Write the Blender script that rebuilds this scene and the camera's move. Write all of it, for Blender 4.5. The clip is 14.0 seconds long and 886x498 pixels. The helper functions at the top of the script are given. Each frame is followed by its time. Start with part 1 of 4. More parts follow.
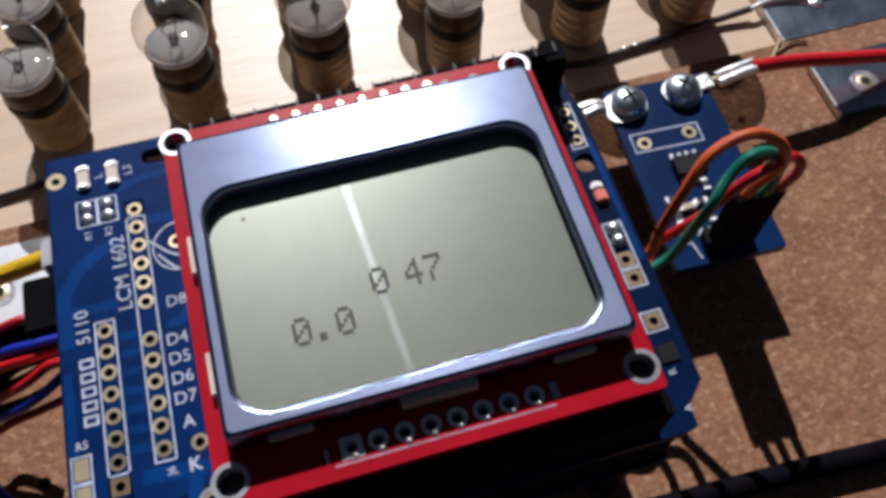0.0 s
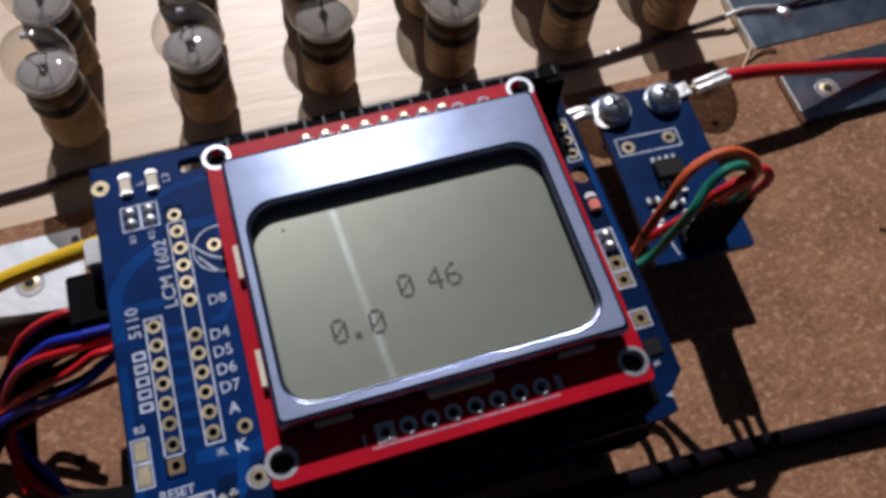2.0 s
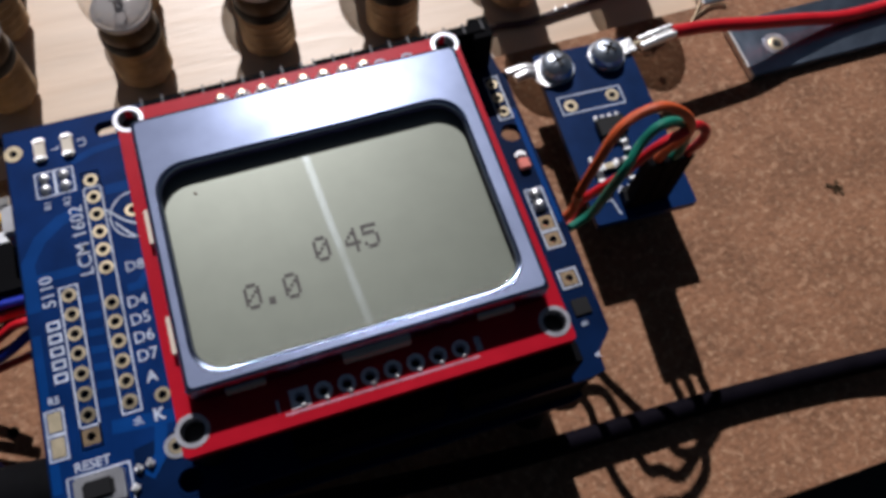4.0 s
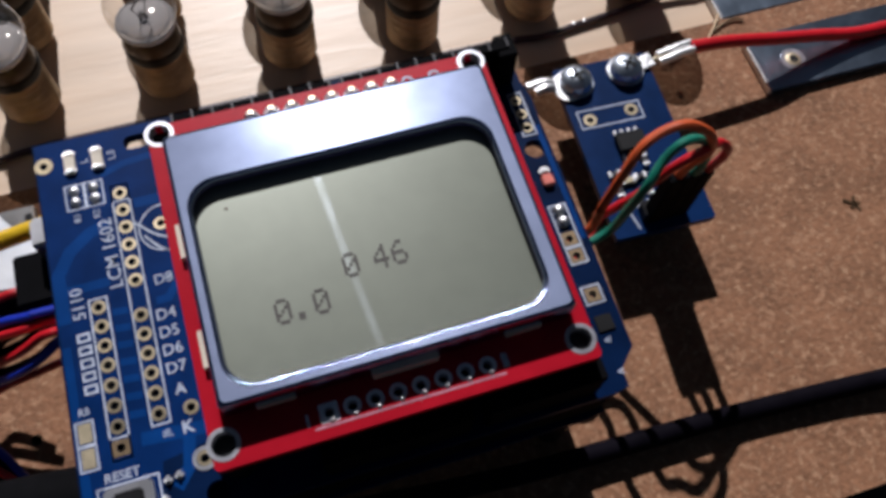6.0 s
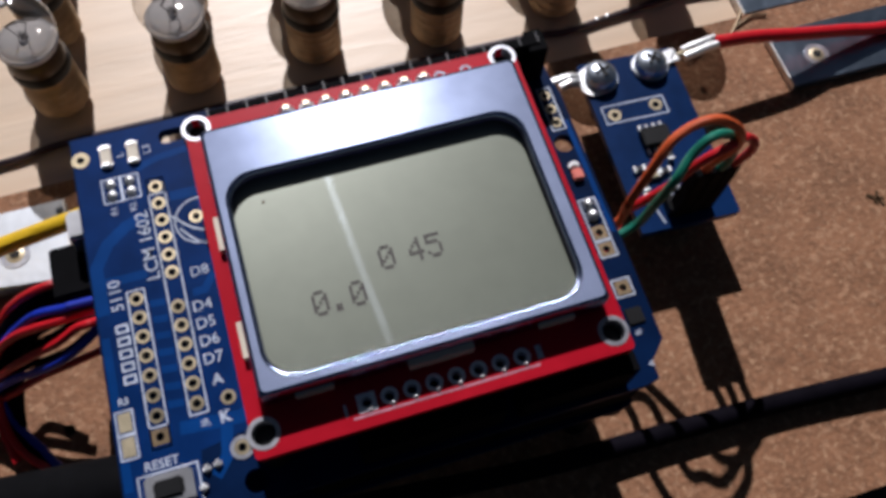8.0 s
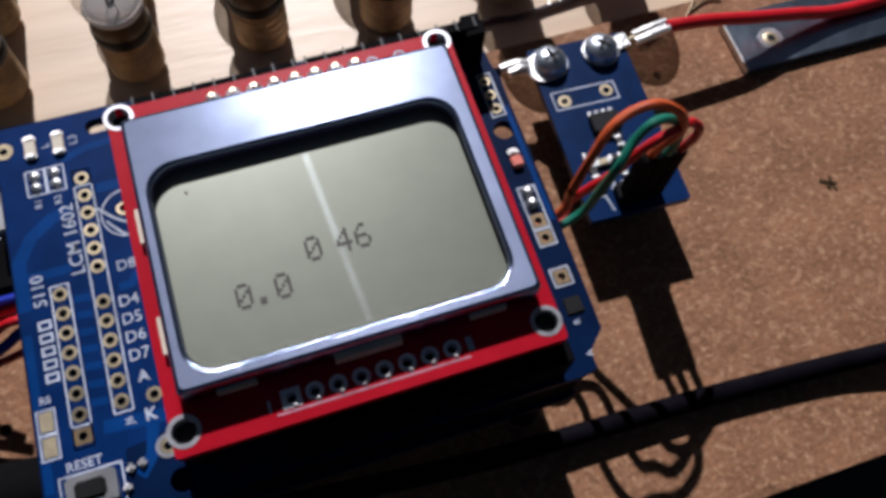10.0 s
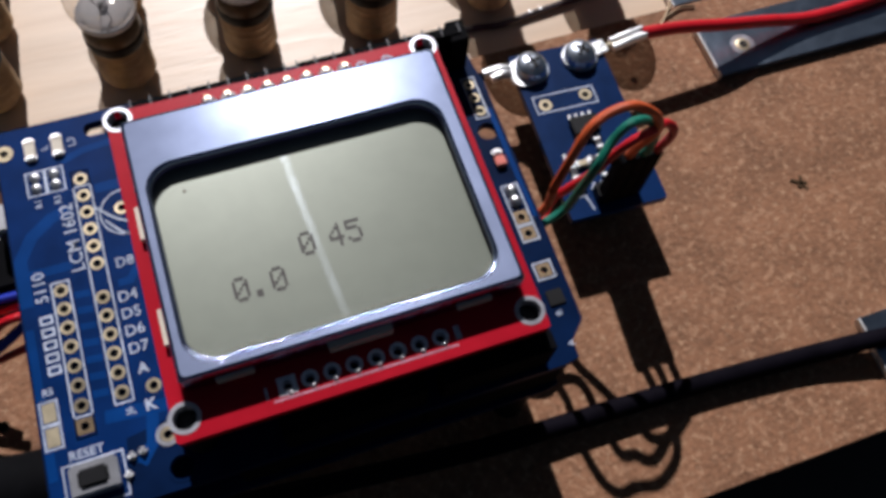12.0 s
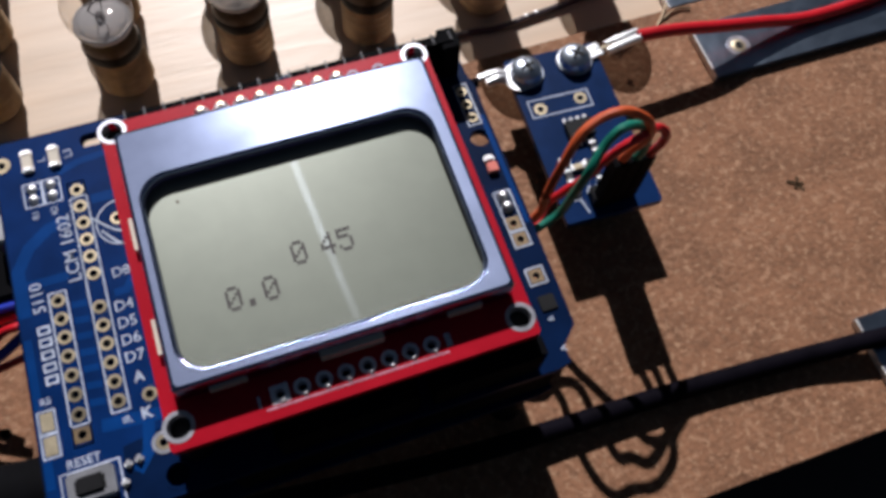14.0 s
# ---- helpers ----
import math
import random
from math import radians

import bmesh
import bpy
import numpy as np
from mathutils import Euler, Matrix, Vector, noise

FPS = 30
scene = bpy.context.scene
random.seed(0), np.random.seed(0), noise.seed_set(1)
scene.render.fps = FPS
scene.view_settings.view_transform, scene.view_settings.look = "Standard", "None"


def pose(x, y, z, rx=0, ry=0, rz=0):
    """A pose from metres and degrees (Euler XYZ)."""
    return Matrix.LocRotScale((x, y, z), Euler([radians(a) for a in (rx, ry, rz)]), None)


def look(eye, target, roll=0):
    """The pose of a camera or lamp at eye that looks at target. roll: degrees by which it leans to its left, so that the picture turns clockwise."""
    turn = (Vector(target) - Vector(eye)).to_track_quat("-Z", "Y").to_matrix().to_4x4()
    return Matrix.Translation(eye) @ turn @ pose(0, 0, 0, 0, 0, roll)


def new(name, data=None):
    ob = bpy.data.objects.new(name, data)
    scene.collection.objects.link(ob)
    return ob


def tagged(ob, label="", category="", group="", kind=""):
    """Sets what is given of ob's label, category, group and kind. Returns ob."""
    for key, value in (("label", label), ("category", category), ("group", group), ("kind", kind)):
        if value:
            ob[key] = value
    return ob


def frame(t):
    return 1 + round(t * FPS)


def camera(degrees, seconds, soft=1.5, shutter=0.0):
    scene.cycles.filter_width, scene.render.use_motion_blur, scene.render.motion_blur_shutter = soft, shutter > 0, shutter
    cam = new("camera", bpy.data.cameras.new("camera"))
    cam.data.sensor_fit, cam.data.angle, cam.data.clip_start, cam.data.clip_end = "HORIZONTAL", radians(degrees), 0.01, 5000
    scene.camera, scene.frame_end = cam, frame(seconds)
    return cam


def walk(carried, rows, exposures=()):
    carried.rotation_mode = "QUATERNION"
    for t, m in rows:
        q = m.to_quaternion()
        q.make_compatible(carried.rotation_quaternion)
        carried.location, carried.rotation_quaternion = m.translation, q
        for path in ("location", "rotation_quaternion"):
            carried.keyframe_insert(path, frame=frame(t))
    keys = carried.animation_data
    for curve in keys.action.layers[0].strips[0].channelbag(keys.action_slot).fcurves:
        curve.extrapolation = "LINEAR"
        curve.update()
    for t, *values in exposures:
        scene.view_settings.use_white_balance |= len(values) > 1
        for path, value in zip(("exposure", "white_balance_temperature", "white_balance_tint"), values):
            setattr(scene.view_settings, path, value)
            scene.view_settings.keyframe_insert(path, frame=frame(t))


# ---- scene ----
cam = camera(55.99, 14.0, soft=3.8)
PATH = [
    (0, (0.00273, -0.02206, 0.12091), (0.01296, 0.01457, 0.05052), -0.45),
    (0.2, (0.00325, -0.02251, 0.12252), (0.01229, 0.01397, 0.05190), -2.38),
    (0.5, (0.00475, -0.02502, 0.12516), (0.01306, 0.01316, 0.05535), -4.16),
    (0.8, (0.00605, -0.02641, 0.12782), (0.01671, 0.01064, 0.05772), -0.95),
    (1, (0.00608, -0.02891, 0.12984), (0.01891, 0.00781, 0.05993), 1.43),
    (1.2, (0.00884, -0.02839, 0.13096), (0.02214, 0.00676, 0.06034), 2.65),
    (1.3, (0.00709, -0.02568, 0.13128), (0.02086, 0.00883, 0.06042), 3.26),
    (1.5, (0.01054, -0.02484, 0.13326), (0.02280, 0.01046, 0.06253), 1.32),
    (1.7, (0.00639, -0.02482, 0.13336), (0.01999, 0.01029, 0.06277), 3.21),
    (1.8, (0.00396, -0.02441, 0.13292), (0.01722, 0.01063, 0.06224), 2.87),
    (2, (-0.00326, -0.02164, 0.13350), (0.00924, 0.01135, 0.06170), 4.42),
    (2.2, (-0.00229, -0.02206, 0.13262), (0.00912, 0.01096, 0.06065), 2.85),
    (2.5, (0.00359, -0.02279, 0.13349), (0.01495, 0.00913, 0.06102), 3.24),
    (3, (0.00511, -0.02489, 0.13328), (0.01833, 0.00680, 0.06102), 5.27),
    (3.2, (0.00415, -0.02368, 0.13136), (0.01728, 0.00710, 0.05870), 5.68),
    (5.3, (0.00393, -0.02337, 0.13134), (0.01745, 0.00601, 0.05817), 6.91),
    (5.5, (0.00453, -0.02311, 0.13129), (0.01783, 0.00647, 0.05816), 6.57),
    (6, (0.00169, -0.02182, 0.13279), (0.01460, 0.00839, 0.05985), 6.15),
    (6.5, (0.00129, -0.02190, 0.13338), (0.01448, 0.00801, 0.06036), 6.76),
    (7, (0.00428, -0.02308, 0.13583), (0.01781, 0.00742, 0.06311), 5.76),
    (7.2, (0.00250, -0.02277, 0.13517), (0.01515, 0.00828, 0.06253), 4.67),
    (7.5, (-0.00287, -0.02058, 0.13400), (0.00935, 0.00967, 0.06096), 5.51),
    (8, (-0.00142, -0.02168, 0.13367), (0.01061, 0.00841, 0.06053), 5.04),
    (8.5, (-0.00071, -0.02155, 0.13269), (0.01100, 0.00813, 0.05933), 4.55),
    (9, (0.00055, -0.02108, 0.13223), (0.01312, 0.00788, 0.05872), 6.66),
    (9.2, (0.00362, -0.02261, 0.13214), (0.01698, 0.00596, 0.05862), 7.68),
    (11.3, (0.00524, -0.02268, 0.13117), (0.01806, 0.00658, 0.05782), 5.74),
    (11.5, (0.00471, -0.02305, 0.13209), (0.01852, 0.00583, 0.05877), 7.31),
    (12, (0.00300, -0.02570, 0.13509), (0.01804, 0.00337, 0.06210), 9.06),
    (12.5, (0.00457, -0.02563, 0.13656), (0.01950, 0.00346, 0.06355), 8.74),
    (13, (0.00425, -0.02561, 0.13578), (0.01857, 0.00377, 0.06276), 7.27),
    (13.5, (0.00570, -0.02696, 0.13589), (0.02021, 0.00235, 0.06288), 7.19),
    (14, (0.00513, -0.02574, 0.13643), (0.01936, 0.00346, 0.06333), 7.26),
]
walk(cam, [(t, look(eye, target, roll)) for t, eye, target, roll in PATH], [(0, 0), (0.8, -0.25), (2, -0.25), (3, -0.12), (5.5, -0.13), (8, -0.06), (9, -0.04), (12, 0), (14, 0)])

# world, sun, exposure
SUN = Vector((0.11, 1.15, 1.0)).normalized()
world = bpy.data.worlds.new("sky")
scene.world = world
world.use_nodes = True
wn = world.node_tree.nodes
sky = wn.new("ShaderNodeTexSky")
sky.sky_type, sky.sun_disc = "NISHITA", False
sky.sun_elevation, sky.sun_rotation = math.asin(SUN.z), math.atan2(SUN.x, SUN.y)
world.node_tree.links.new(sky.outputs[0], wn["Background"].inputs[0])
wn["Background"].inputs[1].default_value = 0.0108
sun = new("sun", bpy.data.lights.new("sun", "SUN"))
sun.data.energy, sun.data.angle, sun.data.color = 4.1, radians(0.55), (0.975, 0.955, 1.0)
sun.matrix_world = look(SUN, (0, 0, 0))

U = 0.01  # everything below is written in centimetres


# ---- materials ----
def mat(name, color, rough=0.5, metal=0.0, vary=0.15, scale=300.0, bump=0.0, bump_scale=900.0, spec=0.5, second=None, stretch=(1, 1, 1), coat=0.0):
    m = bpy.data.materials.new(name)
    m.use_nodes = True
    nt = m.node_tree
    b = nt.nodes["Principled BSDF"]
    b.inputs["Roughness"].default_value, b.inputs["Metallic"].default_value = rough, metal
    b.inputs["Specular IOR Level"].default_value = spec
    b.inputs["Coat Weight"].default_value = coat
    tc = nt.nodes.new("ShaderNodeTexCoord")
    mp = nt.nodes.new("ShaderNodeMapping")
    mp.inputs["Scale"].default_value = stretch
    nt.links.new(tc.outputs["Object"], mp.inputs[0])
    fine = nt.nodes.new("ShaderNodeTexNoise")
    fine.inputs["Scale"].default_value, fine.inputs["Detail"].default_value = scale, 6
    broad = nt.nodes.new("ShaderNodeTexNoise")
    broad.inputs["Scale"].default_value, broad.inputs["Detail"].default_value = scale / 9, 3
    add = nt.nodes.new("ShaderNodeMath")
    add.operation = "MULTIPLY_ADD"
    add.inputs[1].default_value = 0.5
    half = nt.nodes.new("ShaderNodeMath")
    half.operation = "MULTIPLY"
    half.inputs[1].default_value = 0.5
    nt.links.new(mp.outputs[0], fine.inputs[0])
    nt.links.new(mp.outputs[0], broad.inputs[0])
    nt.links.new(broad.outputs[0], half.inputs[0])
    nt.links.new(fine.outputs[0], add.inputs[0])
    nt.links.new(half.outputs[0], add.inputs[2])
    ramp = nt.nodes.new("ShaderNodeValToRGB")
    dark = second or [c * (1 - vary) for c in color]
    light = color if second else [min(1, c * (1 + vary)) for c in color]
    ramp.color_ramp.elements[0].position, ramp.color_ramp.elements[1].position = 0.36, 0.64
    ramp.color_ramp.elements[0].color, ramp.color_ramp.elements[1].color = (*dark, 1), (*light, 1)
    nt.links.new(add.outputs[0], ramp.inputs[0])
    nt.links.new(ramp.outputs[0], b.inputs["Base Color"])
    rr = nt.nodes.new("ShaderNodeMapRange")
    rr.inputs[3].default_value, rr.inputs[4].default_value = max(0.02, rough - 0.08), min(1, rough + 0.08)
    nt.links.new(add.outputs[0], rr.inputs[0])
    nt.links.new(rr.outputs[0], b.inputs["Roughness"])
    if bump:
        n = nt.nodes.new("ShaderNodeTexNoise")
        n.inputs["Scale"].default_value, n.inputs["Detail"].default_value = bump_scale, 5
        nt.links.new(mp.outputs[0], n.inputs[0])
        bp = nt.nodes.new("ShaderNodeBump")
        bp.inputs["Strength"].default_value, bp.inputs["Distance"].default_value = bump, 0.0006
        nt.links.new(n.outputs[0], bp.inputs["Height"])
        nt.links.new(bp.outputs[0], b.inputs["Normal"])
    return m


def fibre_board():
    """Brown fibreboard: chips and pale fibres of two sizes, dusty."""
    m = mat("fibreboard", (0.283, 0.136, 0.073), 0.75, vary=0.28, scale=900, bump=0.5, bump_scale=1100, spec=0.25)
    nt = m.node_tree
    b = nt.nodes["Principled BSDF"]
    ramp = b.inputs["Base Color"].links[0].from_node
    tc = next(n for n in nt.nodes if n.bl_idname == "ShaderNodeTexCoord")
    for scale, lo, hi, col, fac in ((560, 0.55, 0.66, (0.46, 0.258, 0.152), 0.7), (300, 0.60, 0.72, (0.13, 0.06, 0.033), 0.5), (820, 0.58, 0.68, (0.55, 0.335, 0.20), 0.6), (1500, 0.60, 0.70, (0.52, 0.35, 0.23), 0.4), (700, 0.63, 0.70, (0.13, 0.06, 0.033), 0.35)):
        n = nt.nodes.new("ShaderNodeTexNoise")
        n.inputs["Scale"].default_value, n.inputs["Detail"].default_value, n.inputs["Distortion"].default_value = scale, 3, 0.35
        nt.links.new(tc.outputs["Object"], n.inputs[0])
        r = nt.nodes.new("ShaderNodeMapRange")
        r.inputs[1].default_value, r.inputs[2].default_value, r.inputs[4].default_value = lo, hi, fac
        nt.links.new(n.outputs[0], r.inputs[0])
        mx = nt.nodes.new("ShaderNodeMix")
        mx.data_type = "RGBA"
        mx.inputs[7].default_value = (*col, 1)
        nt.links.new(r.outputs[0], mx.inputs[0])
        nt.links.new(b.inputs["Base Color"].links[0].from_socket, mx.inputs[6])
        nt.links.new(mx.outputs[2], b.inputs["Base Color"])
    return m


def pine_wood():
    """Pale sanded pine, grain along x, with darker year lines."""
    m = mat("pine", (0.74, 0.565, 0.41), 0.43, vary=0.09, scale=260, bump=0.12, bump_scale=700, stretch=(0.12, 1, 1), spec=0.65)
    nt = m.node_tree
    b = nt.nodes["Principled BSDF"]
    tc = next(n for n in nt.nodes if n.bl_idname == "ShaderNodeTexCoord")
    mp = nt.nodes.new("ShaderNodeMapping")
    mp.inputs["Scale"].default_value = (0.06, 1, 1)
    nt.links.new(tc.outputs["Object"], mp.inputs[0])
    w = nt.nodes.new("ShaderNodeTexWave")
    w.bands_direction = "Y"
    w.inputs["Scale"].default_value, w.inputs["Distortion"].default_value, w.inputs["Detail"].default_value, w.inputs["Detail Scale"].default_value = 38, 5.0, 3, 1.4
    nt.links.new(mp.outputs[0], w.inputs[0])
    r = nt.nodes.new("ShaderNodeMapRange")
    r.inputs[1].default_value, r.inputs[2].default_value, r.inputs[4].default_value = 0.55, 1.0, 0.22
    nt.links.new(w.outputs["Fac"], r.inputs[0])
    mx = nt.nodes.new("ShaderNodeMix")
    mx.data_type = "RGBA"
    mx.inputs[7].default_value = (0.62, 0.42, 0.26, 1)
    nt.links.new(r.outputs[0], mx.inputs[0])
    nt.links.new(b.inputs["Base Color"].links[0].from_socket, mx.inputs[6])
    nt.links.new(mx.outputs[2], b.inputs["Base Color"])
    return m


def brushed(name, color, rough, aniso, tangent, fac=1.0, base=None, vary=0.1, lean=0.0, cloud=0.0, ground=0.5):
    """Brushed surface: a stretched highlight across the brushing; fac below 1 lays it thinly over a matt ground."""
    m = mat(name, base or color, ground, metal=0.0 if base else 1.0, vary=vary, scale=400, spec=0.0 if base else 0.5)
    nt = m.node_tree
    b = nt.nodes["Principled BSDF"]
    g = nt.nodes.new("ShaderNodeBsdfAnisotropic")
    g.inputs["Color"].default_value = (*color, 1)
    g.inputs["Roughness"].default_value, g.inputs["Anisotropy"].default_value = rough, aniso
    v = nt.nodes.new("ShaderNodeCombineXYZ")
    v.inputs[0].default_value, v.inputs[1].default_value, v.inputs[2].default_value = tangent
    nt.links.new(v.outputs[0], g.inputs["Tangent"])
    up = nt.nodes.new("ShaderNodeCombineXYZ")
    up.inputs[0].default_value, up.inputs[2].default_value = math.sin(lean), math.cos(lean)
    if lean:
        nt.links.new(up.outputs[0], g.inputs["Normal"])
    if cloud:
        n = nt.nodes.new("ShaderNodeTexNoise")
        n.inputs["Scale"].default_value, n.inputs["Detail"].default_value = 170, 5
        tc = next(q for q in nt.nodes if q.bl_idname == "ShaderNodeTexCoord")
        nt.links.new(tc.outputs["Object"], n.inputs[0])
        r = nt.nodes.new("ShaderNodeMapRange")
        r.inputs[1].default_value, r.inputs[2].default_value = 0.3, 0.7
        r.inputs[3].default_value, r.inputs[4].default_value = rough * (1 - cloud), rough * (1 + cloud)
        nt.links.new(n.outputs[0], r.inputs[0])
        nt.links.new(r.outputs[0], g.inputs["Roughness"])
    mx = nt.nodes.new("ShaderNodeMixShader")
    mx.inputs[0].default_value = fac
    nt.links.new(b.outputs[0], mx.inputs[1])
    nt.links.new(g.outputs[0], mx.inputs[2])
    nt.links.new(mx.outputs[0], nt.nodes["Material Output"].inputs[0])
    return m


def leaning(m, lean):
    """Tips the surface's normal by lean, to shift its glint; small dents break the glint."""
    nt = m.node_tree
    geo = nt.nodes.new("ShaderNodeNewGeometry")
    add = nt.nodes.new("ShaderNodeVectorMath")
    add.inputs[1].default_value = (lean, 0, 0)
    unit = nt.nodes.new("ShaderNodeVectorMath")
    unit.operation = "NORMALIZE"
    nt.links.new(geo.outputs["Normal"], add.inputs[0])
    nt.links.new(add.outputs[0], unit.inputs[0])
    n = nt.nodes.new("ShaderNodeTexNoise")
    n.inputs["Scale"].default_value = 350
    bp = nt.nodes.new("ShaderNodeBump")
    bp.inputs["Strength"].default_value, bp.inputs["Distance"].default_value = 0.14, 0.0004
    nt.links.new(n.outputs[0], bp.inputs["Height"])
    nt.links.new(unit.outputs[0], bp.inputs["Normal"])
    nt.links.new(bp.outputs[0], nt.nodes["Principled BSDF"].inputs["Normal"])
    return m


def thin_glass(name, tint, gloss, dull=0.0, dull_color=(0.5, 0.5, 0.5)):
    """Thin blown glass: lets the view straight through, tinted; a share of unbent refraction withholds sun to darken
    its cast shadow; a surface gloss grows at the rim; dull: share of frosted white.
    """
    m = bpy.data.materials.new(name)
    m.use_nodes = True
    nt = m.node_tree
    nt.nodes.remove(nt.nodes["Principled BSDF"])
    clear = nt.nodes.new("ShaderNodeBsdfTransparent")
    clear.inputs[0].default_value = (*tint, 1)
    shine = nt.nodes.new("ShaderNodeBsdfAnisotropic")
    shine.inputs["Color"].default_value, shine.inputs["Roughness"].default_value = (0.9, 0.9, 0.9, 1), 0.06
    bend = nt.nodes.new("ShaderNodeBsdfRefraction")
    bend.inputs["Color"].default_value, bend.inputs["IOR"].default_value, bend.inputs["Roughness"].default_value = (*tint, 1), 1.0, 0.0
    wall = nt.nodes.new("ShaderNodeMixShader")
    wall.inputs[0].default_value = 0.36
    nt.links.new(clear.outputs[0], wall.inputs[1])
    nt.links.new(bend.outputs[0], wall.inputs[2])
    clear = wall
    weight = nt.nodes.new("ShaderNodeLayerWeight")
    weight.inputs[0].default_value = 0.22
    rim = nt.nodes.new("ShaderNodeMapRange")
    rim.inputs[3].default_value, rim.inputs[4].default_value = 0.035, gloss
    nt.links.new(weight.outputs["Facing"], rim.inputs[0])
    mx = nt.nodes.new("ShaderNodeMixShader")
    nt.links.new(rim.outputs[0], mx.inputs[0])
    body = clear
    if dull:
        near, far = nt.nodes.new("ShaderNodeBsdfDiffuse"), nt.nodes.new("ShaderNodeBsdfTranslucent")
        near.inputs[0].default_value = far.inputs[0].default_value = (*dull_color, 1)
        frost = nt.nodes.new("ShaderNodeMixShader")
        frost.inputs[0].default_value = 0.15
        nt.links.new(near.outputs[0], frost.inputs[1])
        nt.links.new(far.outputs[0], frost.inputs[2])
        n = nt.nodes.new("ShaderNodeTexNoise")
        n.inputs["Scale"].default_value = 250
        r = nt.nodes.new("ShaderNodeMapRange")
        r.inputs[3].default_value, r.inputs[4].default_value = dull * 0.6, dull * 1.4
        nt.links.new(n.outputs[0], r.inputs[0])
        body = nt.nodes.new("ShaderNodeMixShader")
        nt.links.new(r.outputs[0], body.inputs[0])
        nt.links.new(clear.outputs[0], body.inputs[1])
        nt.links.new(frost.outputs[0], body.inputs[2])
    nt.links.new(body.outputs[0], mx.inputs[1])
    nt.links.new(shine.outputs[0], mx.inputs[2])
    nt.links.new(mx.outputs[0], nt.nodes["Material Output"].inputs[0])
    return m


# brownish tints also deepen and warm the shadows that the globes cast
M_GLASS = thin_glass("bulb_glass", (0.91, 0.88, 0.84), 0.5)
M_SMOKE = thin_glass("smoky_bulb_glass", (0.86, 0.82, 0.76), 0.5, 0.08, (0.5, 0.48, 0.45))
M_BOWL = thin_glass("frosted_glass", (0.70, 0.71, 0.76), 0.12, 0.94, (0.90, 0.89, 0.93))
M_RIM = thin_glass("bright_rim_glass", (0.75, 0.76, 0.80), 0.3, 0.85, (0.85, 0.85, 0.9))
M_MDF, M_PINE = fibre_board(), pine_wood()
M_TABLE = mat("dark_table", (0.035, 0.03, 0.028), 0.6, vary=0.3, scale=60, bump=0.2)
M_BLUE = mat("blue_mask", (0.0007, 0.011, 0.050), 0.45, vary=0.25, scale=250, spec=0.06)
M_POUR = mat("blue_mask_over_copper", (0.0008, 0.024, 0.122), 0.45, vary=0.25, scale=250, spec=0.06)
M_TRACE = mat("blue_trace", (0.0011, 0.045, 0.205), 0.45, vary=0.2, scale=250, spec=0.06)
M_SENSOR = mat("deep_blue_mask", (0.0010, 0.020, 0.088), 0.4, vary=0.25, scale=250, spec=0.12)
M_SOCKET = mat("dull_black_plastic", (0.004, 0.004, 0.005), 0.8, vary=0.3, scale=400, spec=0.06)
M_DULL = mat("dull_brown_plating", (0.24, 0.17, 0.10), 0.5, 0.5, vary=0.25, scale=900)
M_RING = mat("tinned_ring", (0.50, 0.50, 0.54), 0.4, 0.85, vary=0.2, scale=900)
# header pads lie in the bezel's shadow; light they lack is in this colour
M_PADS = mat("tinned_pad", (0.80, 0.82, 0.95), 0.45, 0.0, vary=0.2, scale=900)
M_RED = mat("red_mask", (0.46, 0.006, 0.02), 0.35, vary=0.12, scale=300, spec=0.14)
M_SILK = mat("white_print", (0.50, 0.55, 0.66), 0.6, vary=0.3, scale=1500)
M_PINK = mat("worn_print_on_red", (0.52, 0.26, 0.34), 0.5, vary=0.4, scale=900)
M_GOLD = mat("tinned_gold", (0.78, 0.65, 0.44), 0.34, 1.0, vary=0.2, scale=900)
M_SOLDER = mat("solder", (0.85, 0.85, 0.85), 0.44, 1.0, vary=0.15, scale=700, bump=0.3)
M_STEEL = mat("screw_steel", (0.60, 0.65, 0.72), 0.33, 1.0, vary=0.15, scale=500)
M_PLATE = mat("galvanised", (0.33, 0.40, 0.49), 0.32, 1.0, vary=0.25, scale=160, bump=0.15, bump_scale=300)
# the same galvanised metal with the left strip's sun glare in its colour
M_ZINC = mat("galvanised_in_glare", (0.60, 0.62, 0.65), 0.6, 1.0, vary=0.12, scale=160, bump=0.15, bump_scale=300)
M_EDGE = mat("cut_edge", (0.8, 0.79, 0.78), 0.55, 0.35, vary=0.2, scale=500)
M_BRASS = mat("tarnished_brass", (0.41, 0.29, 0.175), 0.45, 0.55, vary=0.3, scale=420, bump=0.25)
M_CEMENT = mat("brown_cement", (0.085, 0.050, 0.025), 0.35, vary=0.4, scale=500)
M_BLACK = mat("black_plastic", (0.005, 0.005, 0.006), 0.55, vary=0.3, scale=400, spec=0.25)
# violet sheen of sky in the shaded opening, put into the wall's colour
M_MASK = mat("mask_violet_sheen", (0.10, 0.085, 0.20), 0.5, vary=0.2, scale=400, spec=0.3)
# near-black for the shade inside holes and screw recesses
M_HOLE = mat("hole_shade", (0.01, 0.009, 0.008), 0.8, vary=0.3)
M_RWIRE = mat("red_insulation", (0.62, 0.012, 0.022), 0.35, vary=0.15, scale=300)
M_OWIRE = mat("orange_insulation", (0.72, 0.12, 0.035), 0.4, vary=0.12, scale=300)
M_GWIRE = mat("green_insulation", (0.01, 0.20, 0.135), 0.4, vary=0.12, scale=300)
